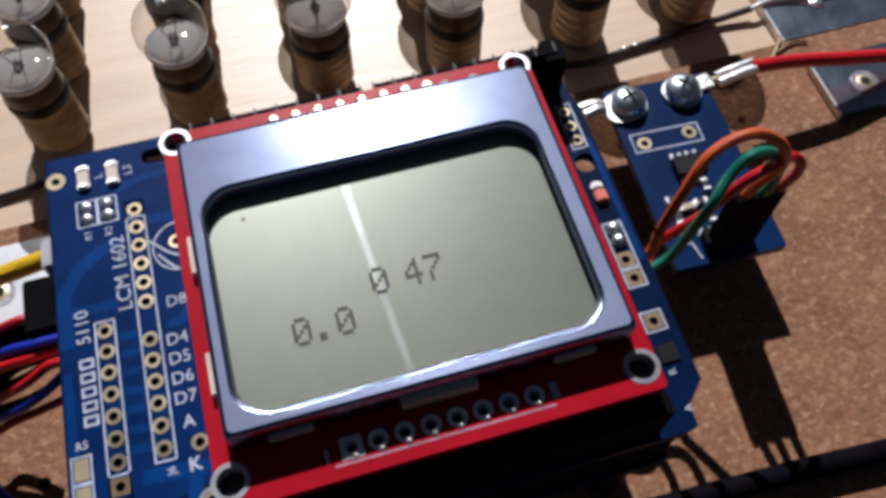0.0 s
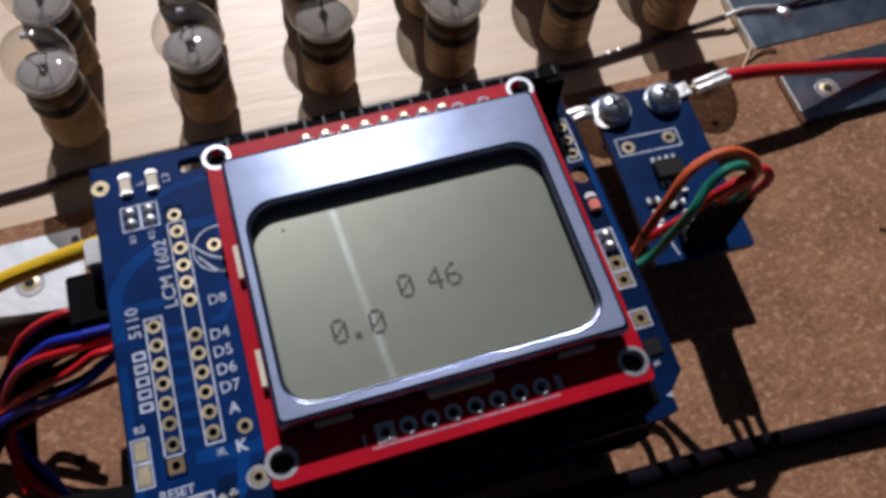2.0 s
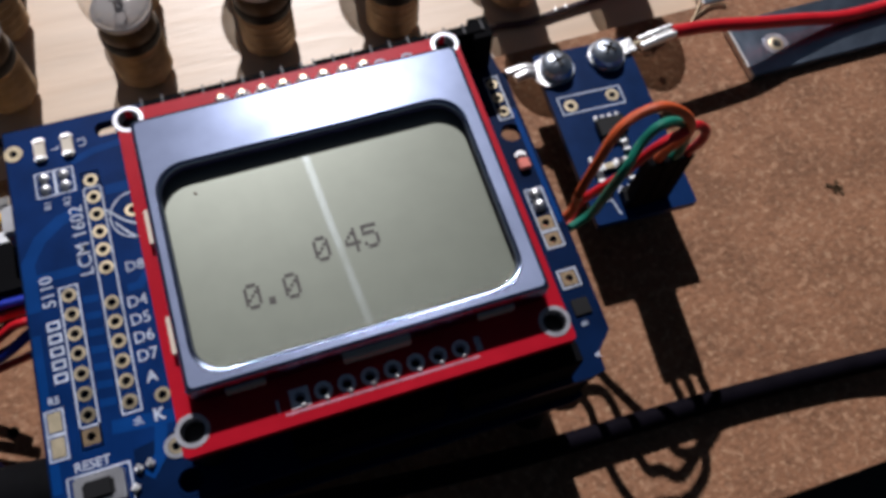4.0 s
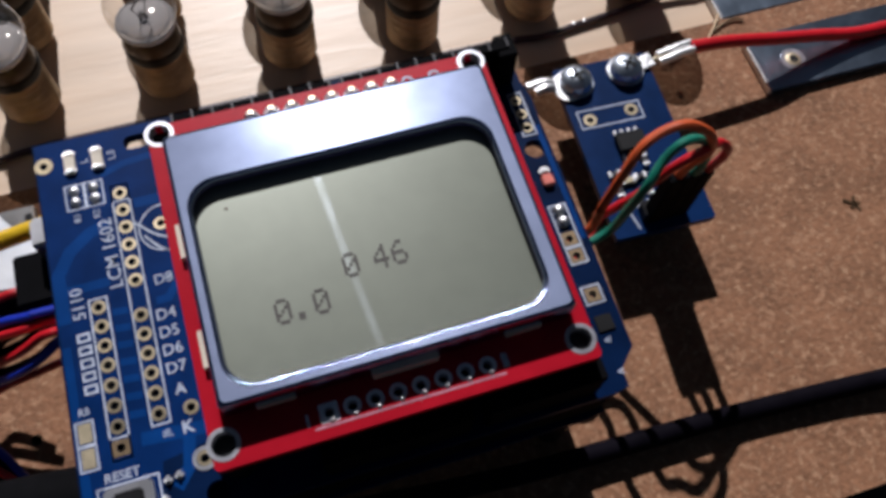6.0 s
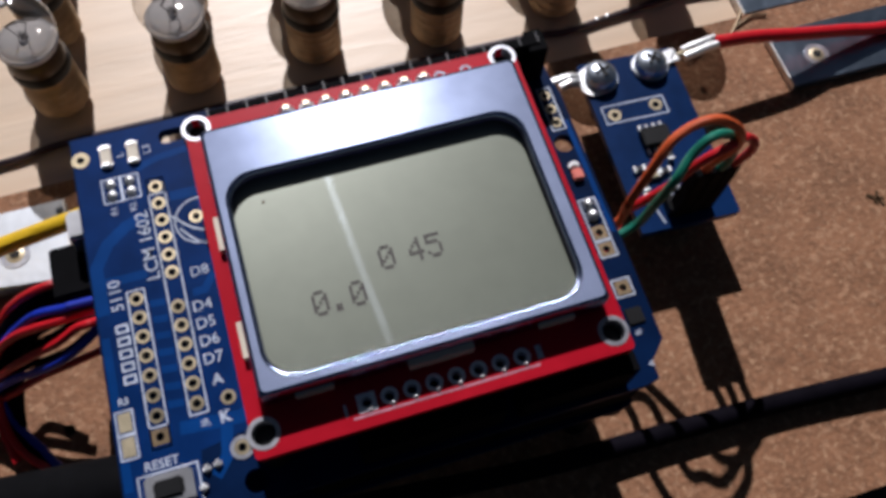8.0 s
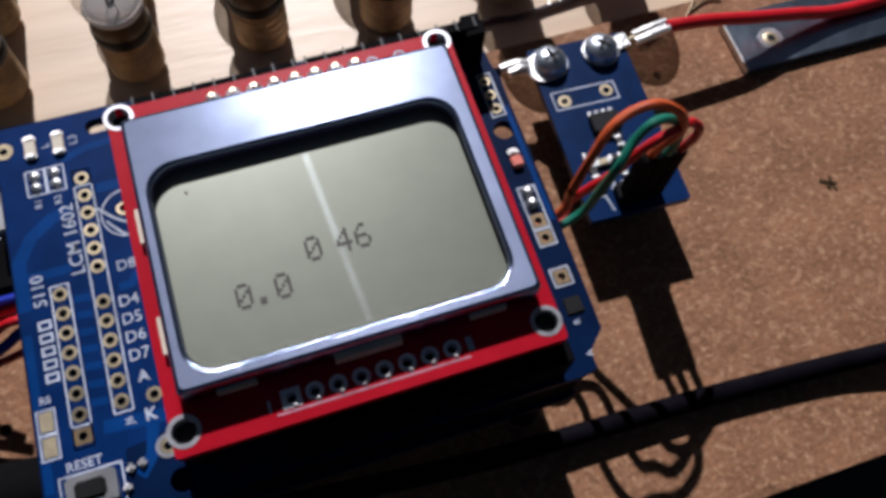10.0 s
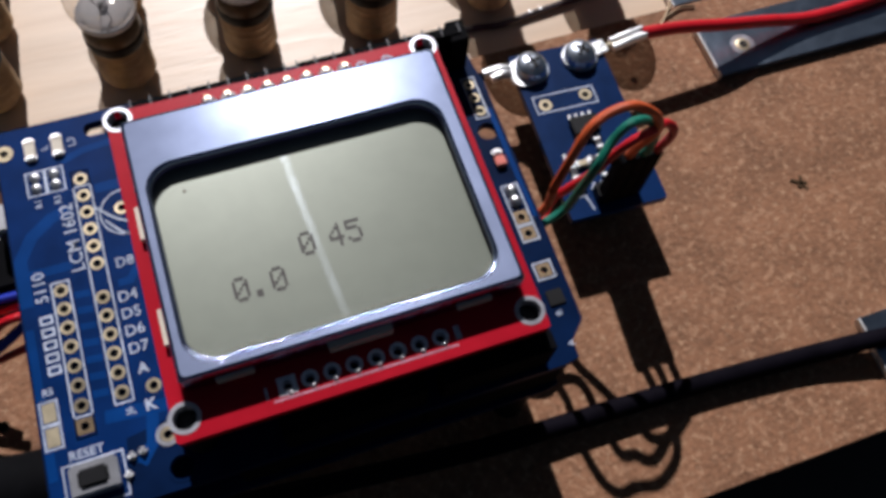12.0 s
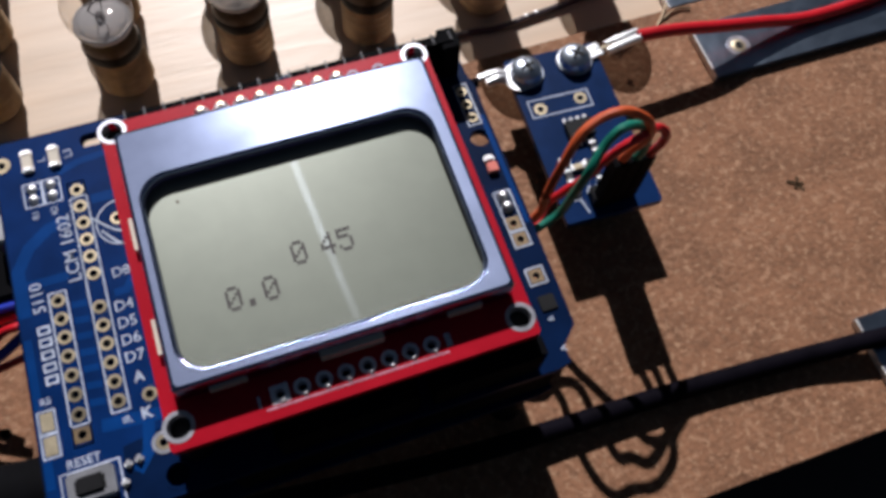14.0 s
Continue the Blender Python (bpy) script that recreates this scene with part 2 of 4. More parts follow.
M_BWIRE = mat("blue_insulation", (0.008, 0.03, 0.42), 0.4, vary=0.12, scale=300)
M_YWIRE = mat("yellow_insulation", (0.80, 0.50, 0.02), 0.4, vary=0.12, scale=300)
M_KWIRE = mat("black_insulation", (0.006, 0.005, 0.008), 0.6, vary=0.3, scale=300, spec=0.012)
M_ENAMEL = mat("dark_enamel", (0.05, 0.03, 0.04), 0.3, vary=0.4, scale=300)
M_CREAM = mat("cream_plastic", (0.72, 0.64, 0.52), 0.55, vary=0.1)
# blue of the reflected sky is mixed into the bezel's metal colours
M_BEZEL = brushed("bezel_metal", (0.45, 0.53, 0.76), 0.25, 0.36, (1, 0, 0), fac=0.5, base=(0.40, 0.46, 0.67), lean=-0.01, cloud=0.08)
M_LIP = leaning(mat("bezel_lip", (0.42, 0.49, 0.70), 0.06, 1.0, vary=0.08), 0.0)
M_PANEL = brushed("display_film", (0.78, 0.88, 1.0), 0.064, 0.94, (1, 0.13, 0), fac=0.0040, base=(0.205, 0.223, 0.176), vary=0.05, lean=0.044, cloud=0.15, ground=0.40)
M_PANEL.node_tree.nodes["Principled BSDF"].inputs["Metallic"].default_value = 0.45
M_PANEL.node_tree.links.remove(M_PANEL.node_tree.nodes["Principled BSDF"].inputs["Roughness"].links[0])
M_PANEL.node_tree.nodes["Principled BSDF"].inputs["Roughness"].default_value = 0.40
M_PANEL.node_tree.nodes["Principled BSDF"].inputs["Specular IOR Level"].default_value = 1.0
M_PANEL.node_tree.nodes["Principled BSDF"].inputs["IOR"].default_value = 1.54
film_normal = M_PANEL.node_tree.nodes.new("ShaderNodeCombineXYZ")  # tips the ground's normal to move the screen's broad sheen left
film_normal.inputs[0].default_value, film_normal.inputs[2].default_value = math.sin(0.06), math.cos(0.06)
M_PANEL.node_tree.links.new(film_normal.outputs[0], M_PANEL.node_tree.nodes["Principled BSDF"].inputs["Normal"])
M_DOT = mat("display_dot", (0.07, 0.06, 0.055), 0.6, vary=0.25, scale=2500)
M_LEDRED = mat("red_diode", (0.85, 0.25, 0.2), 0.3, vary=0.1)
M_TAN = mat("bare_pad", (0.66, 0.56, 0.38), 0.4, 0.6, vary=0.15, scale=700)
M_TICK = mat("dull_grey", (0.04, 0.038, 0.045), 0.5, vary=0.3)
M_GREY = mat("grey_metal", (0.6, 0.6, 0.62), 0.35, 0.9, vary=0.15)
M_STEM = mat("frosted_stem", (0.50, 0.50, 0.53), 0.45, vary=0.12, scale=300)
M_STEM.node_tree.nodes["Principled BSDF"].inputs["Transmission Weight"].default_value = 0.7


# ---- building helpers ----
def thing(name, at, label, category, group="", kind="", rz=0.0):
    ob = new(name)
    ob.empty_display_size = 0.005
    ob.matrix_world = pose(at[0] * U, at[1] * U, at[2] * U, 0, 0, rz)
    return tagged(ob, label, category, group, kind)


def mesh_of(name, bm, material, smooth=30):
    bmesh.ops.scale(bm, vec=(U, U, U), verts=bm.verts)
    bmesh.ops.recalc_face_normals(bm, faces=bm.faces)
    me = bpy.data.meshes.new(name)
    bm.to_mesh(me)
    bm.free()
    me.materials.append(material)
    if smooth:
        me.shade_smooth()
        me.set_sharp_from_angle(angle=radians(smooth))
    return me


def part(name, bm, material, parent, label="", smooth=30):
    ob = new(name, mesh_of(name, bm, material, smooth))
    ob.parent = parent
    return tagged(ob, label)


def solo(name, bm, material, label, category, group="", kind="", smooth=30):
    return tagged(new(name, mesh_of(name, bm, material, smooth)), label, category, group, kind)


def box(bm, x0, y0, z0, x1, y1, z1, bev=0.0, m=None):
    made = bmesh.ops.create_cube(bm, size=1)["verts"]
    for v in made:
        v.co = Vector((x0 + (v.co.x + 0.5) * (x1 - x0), y0 + (v.co.y + 0.5) * (y1 - y0), z0 + (v.co.z + 0.5) * (z1 - z0)))
        if m:
            v.co = m @ v.co
    if bev:
        es = list({e for v in made for e in v.link_edges})
        bmesh.ops.bevel(bm, geom=es, offset=bev, segments=2, affect="EDGES", clamp_overlap=True)
    return bm


def B():
    return bmesh.new()


def rrect(x0, y0, x1, y1, r, n=6):
    pts = []
    for cx, cy, a in ((x1 - r, y1 - r, 0), (x0 + r, y1 - r, 90), (x0 + r, y0 + r, 180), (x1 - r, y0 + r, 270)):
        for k in range(n + 1):
            t = radians(a + 90 * k / n)
            pts.append((cx + r * math.cos(t), cy + r * math.sin(t)))
    return pts


def ring_pts(x, y, r, n=20):
    return [(x + r * math.cos(2 * math.pi * k / n), y + r * math.sin(2 * math.pi * k / n)) for k in range(n)]


def loft(bm, loops, cap0=False, cap1=False, closed=False):
    rows = [[bm.verts.new(p) for p in lp] for lp in loops]
    pairs = list(zip(rows, rows[1:])) + ([(rows[-1], rows[0])] if closed else [])
    n = len(rows[0])
    for a, b in pairs:
        for k in range(n):
            bm.faces.new((a[k], a[(k + 1) % n], b[(k + 1) % n], b[k]))
    if cap0:
        bm.faces.new(rows[0])
    if cap1:
        bm.faces.new(rows[-1])
    return bm


def lathe(bm, prof, seg=24, at=(0, 0), cap0=True, cap1=True):
    return loft(bm, [[(x, y, z) for x, y in ring_pts(at[0], at[1], max(r, 1e-4), seg)] for r, z in prof], cap0, cap1)


def annulus(bm, x, y, r0, r1, z0, z1, n=18):
    return loft(bm, [[(*p, z) for p in ring_pts(x, y, r, n)] for r, z in ((r0, z0), (r1, z0), (r1, z1), (r0, z1))], closed=True)


def sheet(bm, outline, holes, z0, z1):
    """A flat board with real holes."""
    edges = []
    for lp in [outline] + [ring_pts(*h) if len(h) < 5 else rrect(*h) for h in holes]:
        vs = [bm.verts.new((x, y, z1)) for x, y in lp]
        edges += [bm.edges.new((vs[k], vs[(k + 1) % len(vs)])) for k in range(len(vs))]
    faces = bmesh.ops.triangle_fill(bm, use_beauty=True, use_dissolve=False, edges=edges)["geom"]
    faces = [f for f in faces if isinstance(f, bmesh.types.BMFace)]
    ext = bmesh.ops.extrude_face_region(bm, geom=faces)["geom"]
    bmesh.ops.translate(bm, vec=(0, 0, z0 - z1), verts=[v for v in ext if isinstance(v, bmesh.types.BMVert)])
    return bm


def spline(pts, per=8):
    P = [Vector(p) for p in pts]
    P = [2 * P[0] - P[1]] + P + [2 * P[-1] - P[-2]]
    out = []
    for a, b, c, d in zip(P, P[1:], P[2:], P[3:]):
        for k in range(per):
            t = k / per
            out.append(0.5 * (2 * b + (c - a) * t + (2 * a - 5 * b + 4 * c - d) * t * t + (3 * b - a - 3 * c + d) * t ** 3))
    return out + [P[-2]]


def tube(bm, pts, r, seg=12, per=8, wobble=0.0):
    path = spline(pts, per) if per else [Vector(p) for p in pts]
    up = Vector((0.01, 0.02, 1)).normalized()
    loops = []
    for k, p in enumerate(path):
        d = (path[min(k + 1, len(path) - 1)] - path[max(k - 1, 0)]).normalized()
        side = d.cross(up)
        side = side.normalized() if side.length > 0.05 else Vector((1, 0, 0))
        top = side.cross(d).normalized()
        rr = r * (1 + wobble * noise.noise(p * 3))
        loops.append([p + side * (rr * math.cos(a)) + top * (rr * math.sin(a)) for a in (2 * math.pi * j / seg for j in range(seg))])
    return loft(bm, loops, True, True)


def text(words, size, x, y, z, parent, name="printed_text", rot=0.0, material=None, bold=0.0):
    cu = bpy.data.curves.new("t", "FONT")
    cu.body, cu.size, cu.extrude, cu.offset = words, size, 0.002, bold
    cu.align_x, cu.align_y, cu.resolution_u = "CENTER", "CENTER", 3
    ob = new("t", cu)
    bpy.context.view_layer.update()
    me = bpy.data.meshes.new_from_object(ob.evaluated_get(bpy.context.evaluated_depsgraph_get()))
    bpy.data.objects.remove(ob)
    me.transform(Matrix.Scale(U, 4) @ pose(x, y, z, 0, 0, rot))
    me.materials.append(material or M_SILK)
    me.name = name
    ob = new(name, me)
    ob.parent = parent
    return ob


def strip(bm, pts, w, z0, z1):
    """A flat printed line through the points, w wide, with mitred corners."""
    P = [Vector((*p, 0)) for p in pts]
    L, R = [], []
    for k, p in enumerate(P):
        a = (p - P[k - 1]).normalized() if k else (P[1] - p).normalized()
        b = (P[k + 1] - p).normalized() if k < len(P) - 1 else a
        n = Vector((-(a + b).y, (a + b).x, 0)).normalized()
        h = w / 2 / max(0.4, n.dot(Vector((-a.y, a.x, 0))))
        L.append(p + n * h)
        R.append(p - n * h)
    return loft(bm, [[(l.x, l.y, z0), (r.x, r.y, z0), (r.x, r.y, z1), (l.x, l.y, z1)] for l, r in zip(L, R)], True, True)


def outline_box(bm, x0, y0, x1, y1, w, z0, z1):
    return loft(bm, [[(x, y, z) for x, y in rrect(x0 + d, y0 + d, x1 - d, y1 - d, 0.005, 1)] for d, z in ((0, z0), (0, z1), (w, z1), (w, z0))], closed=True)


# ---- large structure ----
g = B()
bmesh.ops.create_grid(g, x_segments=2, y_segments=2, size=32)
bmesh.ops.translate(g, vec=(0, 0, -4), verts=g.verts)
solo("ground", g, M_TABLE, "dark table top under the boards", "table", kind="structure")

pine = thing("pine_board", (4, 8, -2.1), "pale sanded pine board with straight grain under the bulbs", "wooden board")
part("plank", box(B(), -14, -10.2, 0, 14, 7.6, 1.8, 0.05), M_PINE, pine)

mdf = B()
sheet(mdf, [(-10, -2.58), (18, -2.54), (18, 6.62), (-10, 6.46)], [(-4.51, 2.0, 0.085, 14)], -0.3, 0.0)
board = thing("fibreboard", (0, 0, 0), "brown fibreboard base sheet with a drilled hole", "board")
part("panel", mdf, M_MDF, board)
part("drilled_hole", lathe(B(), [(0.083, -0.29), (0.083, -0.27)], 14, (-4.51, 2.0)), M_HOLE, board, "dark disc for the shade in the drilled hole")
part("hole_rim", annulus(B(), -4.51, 2.0, 0.078, 0.092, -0.28, 0.004, 14), M_CEMENT, board, "dark rim lining the drilled hole")
chip = B()
for k in range(5):
    a = k * 1.26
    box(chip, -0.05, -0.03, 0, 0.11 + 0.05 * (k % 3), 0.03, 0.02, 0.005, pose(10.04, 2.05, 0, 0, 0, math.degrees(a)))
solo("dirt_speck", chip, M_CEMENT, "dark speck of dirt on the fibreboard", "dirt")


# ---- metal strips ----
def screw_head(parent, x, y, z, r, h, name="screw", turn=20, material=None):
    prof = [(r, 0), (r * 1.0, h * 0.25), (r * 0.9, h * 0.62), (r * 0.62, h * 0.9), (r * 0.3, h), (0.0, h * 1.02)]
    s = part(name, lathe(B(), [(a, b + z) for a, b in prof], 28, (x, y), True, False), material or M_STEEL, parent)
    # two dark bars stand for the shaded cross slot of the head
    for k in (0, 90):
        part("recess", box(B(), -r * 0.45, -r * 0.1, z + h * 0.8, r * 0.45, r * 0.1, z + h * 1.04, 0.004, pose(x, y, 0, 0, 0, turn + k)), M_HOLE, s)
    return s


def metal_strip(at, x0, y0, x1, y1, h, screws, label, metal=None):
    s = thing("metal_strip", at, label, "metal strip", "metal strips on the boards")
    part("bar", box(B(), x0, y0, 0, x1, y1, h, 0.02), metal or M_PLATE, s)
    e = x0 if x1 > 1 else x1
    # pale strip along the sawn end carries the sun's glint as colour
    part("cut_edge", box(B(), e - 0.012, y0 + 0.01, 0.01, e + 0.028, y1 - 0.01, h + 0.003, 0.008), M_EDGE, s, "sawn edge with its sun glint in the colour")
    for x, y in screws:
        w = part("countersink", annulus(B(), x, y, 0.14, 0.25, h - 0.01, h + 0.012, 24), M_RING, s)
        screw_head(s, x, y, h - 0.03, 0.19, 0.06, "countersunk_screw", 35, M_TAN)
        part("drive_hole", lathe(B(), [(0.09, h - 0.02), (0.085, h + 0.036), (0.0, h + 0.037)], 8, (x, y), True, False), M_HOLE, s)
    return s


upper = metal_strip((9.58, 6.67, -0.3), 0, 0, 6, 1.56, 0.2, [], "galvanised metal strip with solder blobs on the pine")
for x, y, r in ((0.85, 0.86, 0.13), (1.05, 0.75, 0.16), (0.75, 0.95, 0.08), (2.0, 0.95, 0.10), (2.2, 1.05, 0.12), (2.3, 0.85, 0.10), (2.05, 0.78, 0.07), (3.5, 0.95, 0.14)):
    part("solder_blob", lathe(B(), [(r, 0.19), (r * 0.85, 0.19 + r * 0.3), (r * 0.5, 0.19 + r * 0.5), (0, 0.19 + r * 0.55)], 14, (x, y), True, False), M_SOLDER, upper)
part("wire_end", tube(B(), [(1.0, 0.85, 0.25), (2.1, 0.92, 0.32), (3.2, 1.0, 0.36), (4.4, 1.15, 0.36)], 0.05), M_ENAMEL, upper)
strand = thing("wire_strand", (9.1, 6.3, 0), "short stray strand of bare copper wire", "wire")
part("strand", tube(B(), [(-0.1, -0.1, 0.03), (0.15, 0.15, 0.05), (0.35, 0.4, 0.04)], 0.03, 8), M_DULL, strand)
part("strand", tube(B(), [(0.1, 0.05, 0.03), (0.5, 0.2, 0.05), (0.8, 0.15, 0.04)], 0.025, 8), M_DULL, strand)
metal_strip((9.57, 4.64, 0), 0, 0, 6, 1.3, 0.17, [(0.76, 0.56)], "galvanised metal strip screwed to the fibreboard")
metal_strip((9.58, -2.0, 0), 0, 0, 6, 1.31, 0.17, [(2.6, 0.6)], "galvanised metal strip under the black cable")
metal_strip((-4.08, 4.55, 0), -5, 0, 0, 1.5, 0.17, [(-0.88, 0.64)], "metal strip paled by sun glare, screwed down under the yellow wire", M_ZINC)
metal_strip((-2.2, 12.5, -0.3), -6, 0, 0, 1.3, 0.2, [], "metal strip behind the bulbs")


# ---- bulbs ----
def flashlight_bulb(x, y, fat, turn, lean=0.0):
    b = thing("flashlight_bulb", (x, y, -0.3), "clear glass torch bulb with round globe and threaded brass base" if not fat else "clear pear-shaped torch bulb with worn brass base", "light bulb", "bulbs on the pine board")
    b.matrix_world = b.matrix_world @ pose(0, 0, 0, lean, lean * 0.6, turn)
    h = 1.14
    prof = [(0.22, 0.0), (0.30, 0.03), (0.40, 0.05), (0.44, 0.09)]
    if fat:
        prof += [(0.455, 0.12)]
    groove = 0.475 if fat else 0.452
    for k in range(5):
        z = 0.13 + (h - 0.2) / 5 * k
        prof += [(groove, z), (0.487, z + 0.035), (0.515, z + 0.08), (0.487, z + 0.125)]
    prof += [(0.47, h - 0.05), (0.50, h - 0.03), (0.505, h), (0.40, h)]
    part("threaded_base", lathe(B(), prof, 28), M_BRASS, b)
    part("collar", lathe(B(), [(0.44, h - 0.04), (0.52, h - 0.02), (0.535, h + 0.04), (0.53, h + 0.17), (0.515, h + 0.21), (0.44, h + 0.22)], 28), M_BLACK, b, "dark crimped collar")
    part("neck_ring", lathe(B(), [(0.46, h + 0.10), (0.505, h + 0.14), (0.51, h + 0.25), (0.485, h + 0.42), (0.42, h + 0.52)], 24), M_CEMENT, b)
    c, r = (2.20, 0.655) if fat else (2.15, 0.60)
    outer = [(0.40, h + 0.44), (0.455, h + 0.52)]
    a0 = math.asin((h + 0.56 - c) / r * 0.96)
    for k in range(15):
        a = a0 + (math.pi / 2 - a0) * k / 14
        outer.append((max(r * math.cos(a), 0.0), c + r * math.sin(a)))
    part("globe", lathe(B(), outer, 36, cap0=False, cap1=False), M_SMOKE if fat else M_GLASS, b, smooth=60)
    z = h + 0.58
    part("lower_bowl", lathe(B(), [(0.40, z - 0.05), (0.475, z + 0.03), (0.46, z + 0.10), (0.36, z + 0.15), (0.2, z + 0.18), (0.0, z + 0.19)], 28, cap0=False, cap1=False), M_BOWL, b, "greyish frosted lower glass", smooth=60)
    # pale ring puts the bright refracted edge of the lower glass into colour
    part("melted_rim", loft(B(), [[(p, q, w) for p, q in ring_pts(0, 0, u, 32)] for u, w in ((0.44, z - 0.02), (0.505, z), (0.525, z + 0.05), (0.505, z + 0.10), (0.455, z + 0.11), (0.45, z + 0.04))], closed=True), M_RIM, b, "whitish bright rim of the lower glass", smooth=60)
    part("stem", lathe(B(), [(0.10, z + 0.1), (0.08, z + 0.22), (0.05, z + 0.3), (0.0, z + 0.32)], 14), M_STEM, b)
    for s in (-1, 1):
        part("lead_wire", tube(B(), [(0.05 * s, 0, z + 0.15), (0.10 * s, 0, z + 0.35), (0.17 * s, 0, z + 0.52)], 0.009, 6, 4), M_ENAMEL, b)
    part("filament", tube(B(), [(-0.17, 0, z + 0.52), (0, 0.02, z + 0.56), (0.17, 0, z + 0.52)], 0.016, 6, 6), M_ENAMEL, b)
    part("glass_tip", lathe(B(), [(0.07, c + r - 0.02), (0.05, c + r + 0.03), (0.0, c + r + 0.05)], 12), M_RIM, b)


FRONT = ((-3.9, 8.40), (-1.39, 8.33), (0.99, 8.30), (3.37, 8.12), (5.87, 8.12), (8.17, 8.1))
for k, (bx, by) in enumerate(FRONT):
    for row in range(3):
        flashlight_bulb(bx + 0.03 * math.sin(5 * k + row) + 0.03 * row, by + 1.6 * row + 0.03 * math.cos(3 * k + row), k > 1, 40 * k + 70 * row, 0.6 * math.sin(k + 2 * row))

# ---- long wires and cables ----
wire = thing("thin_dark_wire", (0, 7.4, -0.3), "thin dark enamelled wire lying on the pine", "wire")
part("insulation", tube(B(), [(-9, -0.2, 0.07), (-5.2, -0.08, 0.07), (-3.8, 0.05, 0.07), (0, 0.05, 0.07), (4.8, 0.02, 0.07), (5.9, -0.07, 0.07), (6.8, 0.02, 0.075), (8.5, 0.18, 0.12), (9.35, 0.22, 0.2)], 0.07, 10), M_ENAMEL, wire)
part("bare_end", tube(B(), [(9.3, 0.2, 0.22), (9.8, 0.26, 0.25), (10.5, 0.13, 0.27)], 0.05, 8), M_SOLDER, wire, "bare tinned wire end")
for x, y in ((6.62, -0.02), (6.85, 0.0)):
    part("solder_fleck", lathe(B(), [(0.05, 0.11), (0.04, 0.15), (0, 0.165)], 8, (x, y + 0.04), True, False), M_SOLDER, wire)

red = thing("red_power_wire", (6.55, 5.35, 0), "thick red insulated wire crimped to a ring lug", "wire")
part("insulation", tube(B(), [(1.38, 0.16, 0.99), (2.2, 0.12, 0.93), (3.2, 0.03, 0.78), (4.2, 0.02, 0.55), (5.4, -0.02, 0.32), (7, 0.05, 0.3), (9.5, 0.3, 0.3)], 0.125, 14), M_RWIRE, red)
lug = part("ring_lug", sheet(B(), ring_pts(0, 0, 0.3, 24), [(0, 0, 0.17, 16)], 0.965, 1.02), M_SOLDER, red, "tinned ring lug")
part("tongue", box(B(), 0.25, -0.13, 0.97, 0.62, 0.17, 1.02, 0.02, pose(0, 0, 0, 0, 0, 8)), M_SOLDER, lug)
for s in (-1, 1):
    part("crimp", tube(B(), [(0.72, 0.07 + 0.075 * s, 0.99), (1.1, 0.11 + 0.075 * s, 1.03), (1.42, 0.15 + 0.075 * s, 1.03)], 0.075, 8, 3), M_SOLDER, lug)
part("bare_core", tube(B(), [(0.6, 0.07, 0.99), (1.0, 0.1, 1.0), (1.4, 0.15, 1.0)], 0.06, 8, 3), M_TAN, red)

lug2 = thing("ring_terminal", (5.58, 5.33, 0.95), "small tinned ring terminal under the screw", "terminal")
part("ring", sheet(B(), ring_pts(-0.12, -0.02, 0.31, 24), [(0, 0, 0.12, 16)], 0.015, 0.06), M_SOLDER, lug2)
for s in (-1, 1):
    part("crimp", tube(B(), [(-0.38, 0.05 + 0.05 * s, 0.05), (-0.55, 0.09 + 0.06 * s, 0.08), (-0.82 - 0.06 * s, 0.07 + 0.07 * s, 0.06)], 0.08, 10, 5, 0.5), M_SOLDER, lug2)
part("lead", tube(B(), [(-0.9, 0.08, 0.07), (-1.3, 0.1, 0.0), (-1.9, 0.3, -0.5), (-2.6, 0.4, -0.8)], 0.09, 10), M_KWIRE, lug2)

cable = thing("black_cable", (6.6, -0.95, 0), "thick black insulated cable crossing the fibreboard", "cable")
part("insulation", tube(B(), [(-8.5, 0.6, 0.6), (-4.6, 0.25, 0.3), (-2.9, 0.17, 0.22), (-1, 0.11, 0.2), (0.0, 0.06, 0.17), (1.6, -0.05, 0.2), (2.7, -0.16, 0.31), (3.5, -0.24, 0.36), (6.5, -0.4, 0.34), (9, -0.4, 0.34)], 0.165, 14), M_KWIRE, cable)

yellow = thing("yellow_wire", (-4.2, 5.13, 0), "yellow insulated wire over the metal strip", "wire")
part("insulation", tube(B(), [(-4, -0.35, 0.35), (-2, -0.2, 0.5), (-0.75, -0.06, 0.75), (0.6, 0.02, 0.95), (1.6, 0.05, 1.2), (2.4, -0.1, 1.5)], 0.15, 12), M_YWIRE, yellow)

plug = thing("barrel_plug", (-4.2, 0.55, 1.5), "black moulded power plug with its cable", "plug")
part("body", tube(B(), [(-0.9, 0.12, -0.1), (0.2, 0.0, 0), (1.25, -0.1, 0)], 0.5, 24, 6), M_SOCKET, plug)
part("strain_relief", tube(B(), [(-2.4, 0.3, -0.35), (-0.85, 0.12, -0.1)], 0.36, 18, 4), M_SOCKET, plug)
part("lead", tube(B(), [(-6, 0.2, -1.25), (-4, 0.4, -1.0), (-2.3, 0.3, -0.35)], 0.26, 14), M_KWIRE, plug)
for k in range(7):
    part("rib", annulus(B(), 0, 0, 0.35, 0.39, -0.03, 0.03, 20), M_SOCKET, plug)
    plug.children[-1].matrix_local = pose(U * (-2.2 + 0.2 * k), U * (0.275 - 0.024 * k), U * (-0.32 + 0.033 * k), 0, 80, 0)


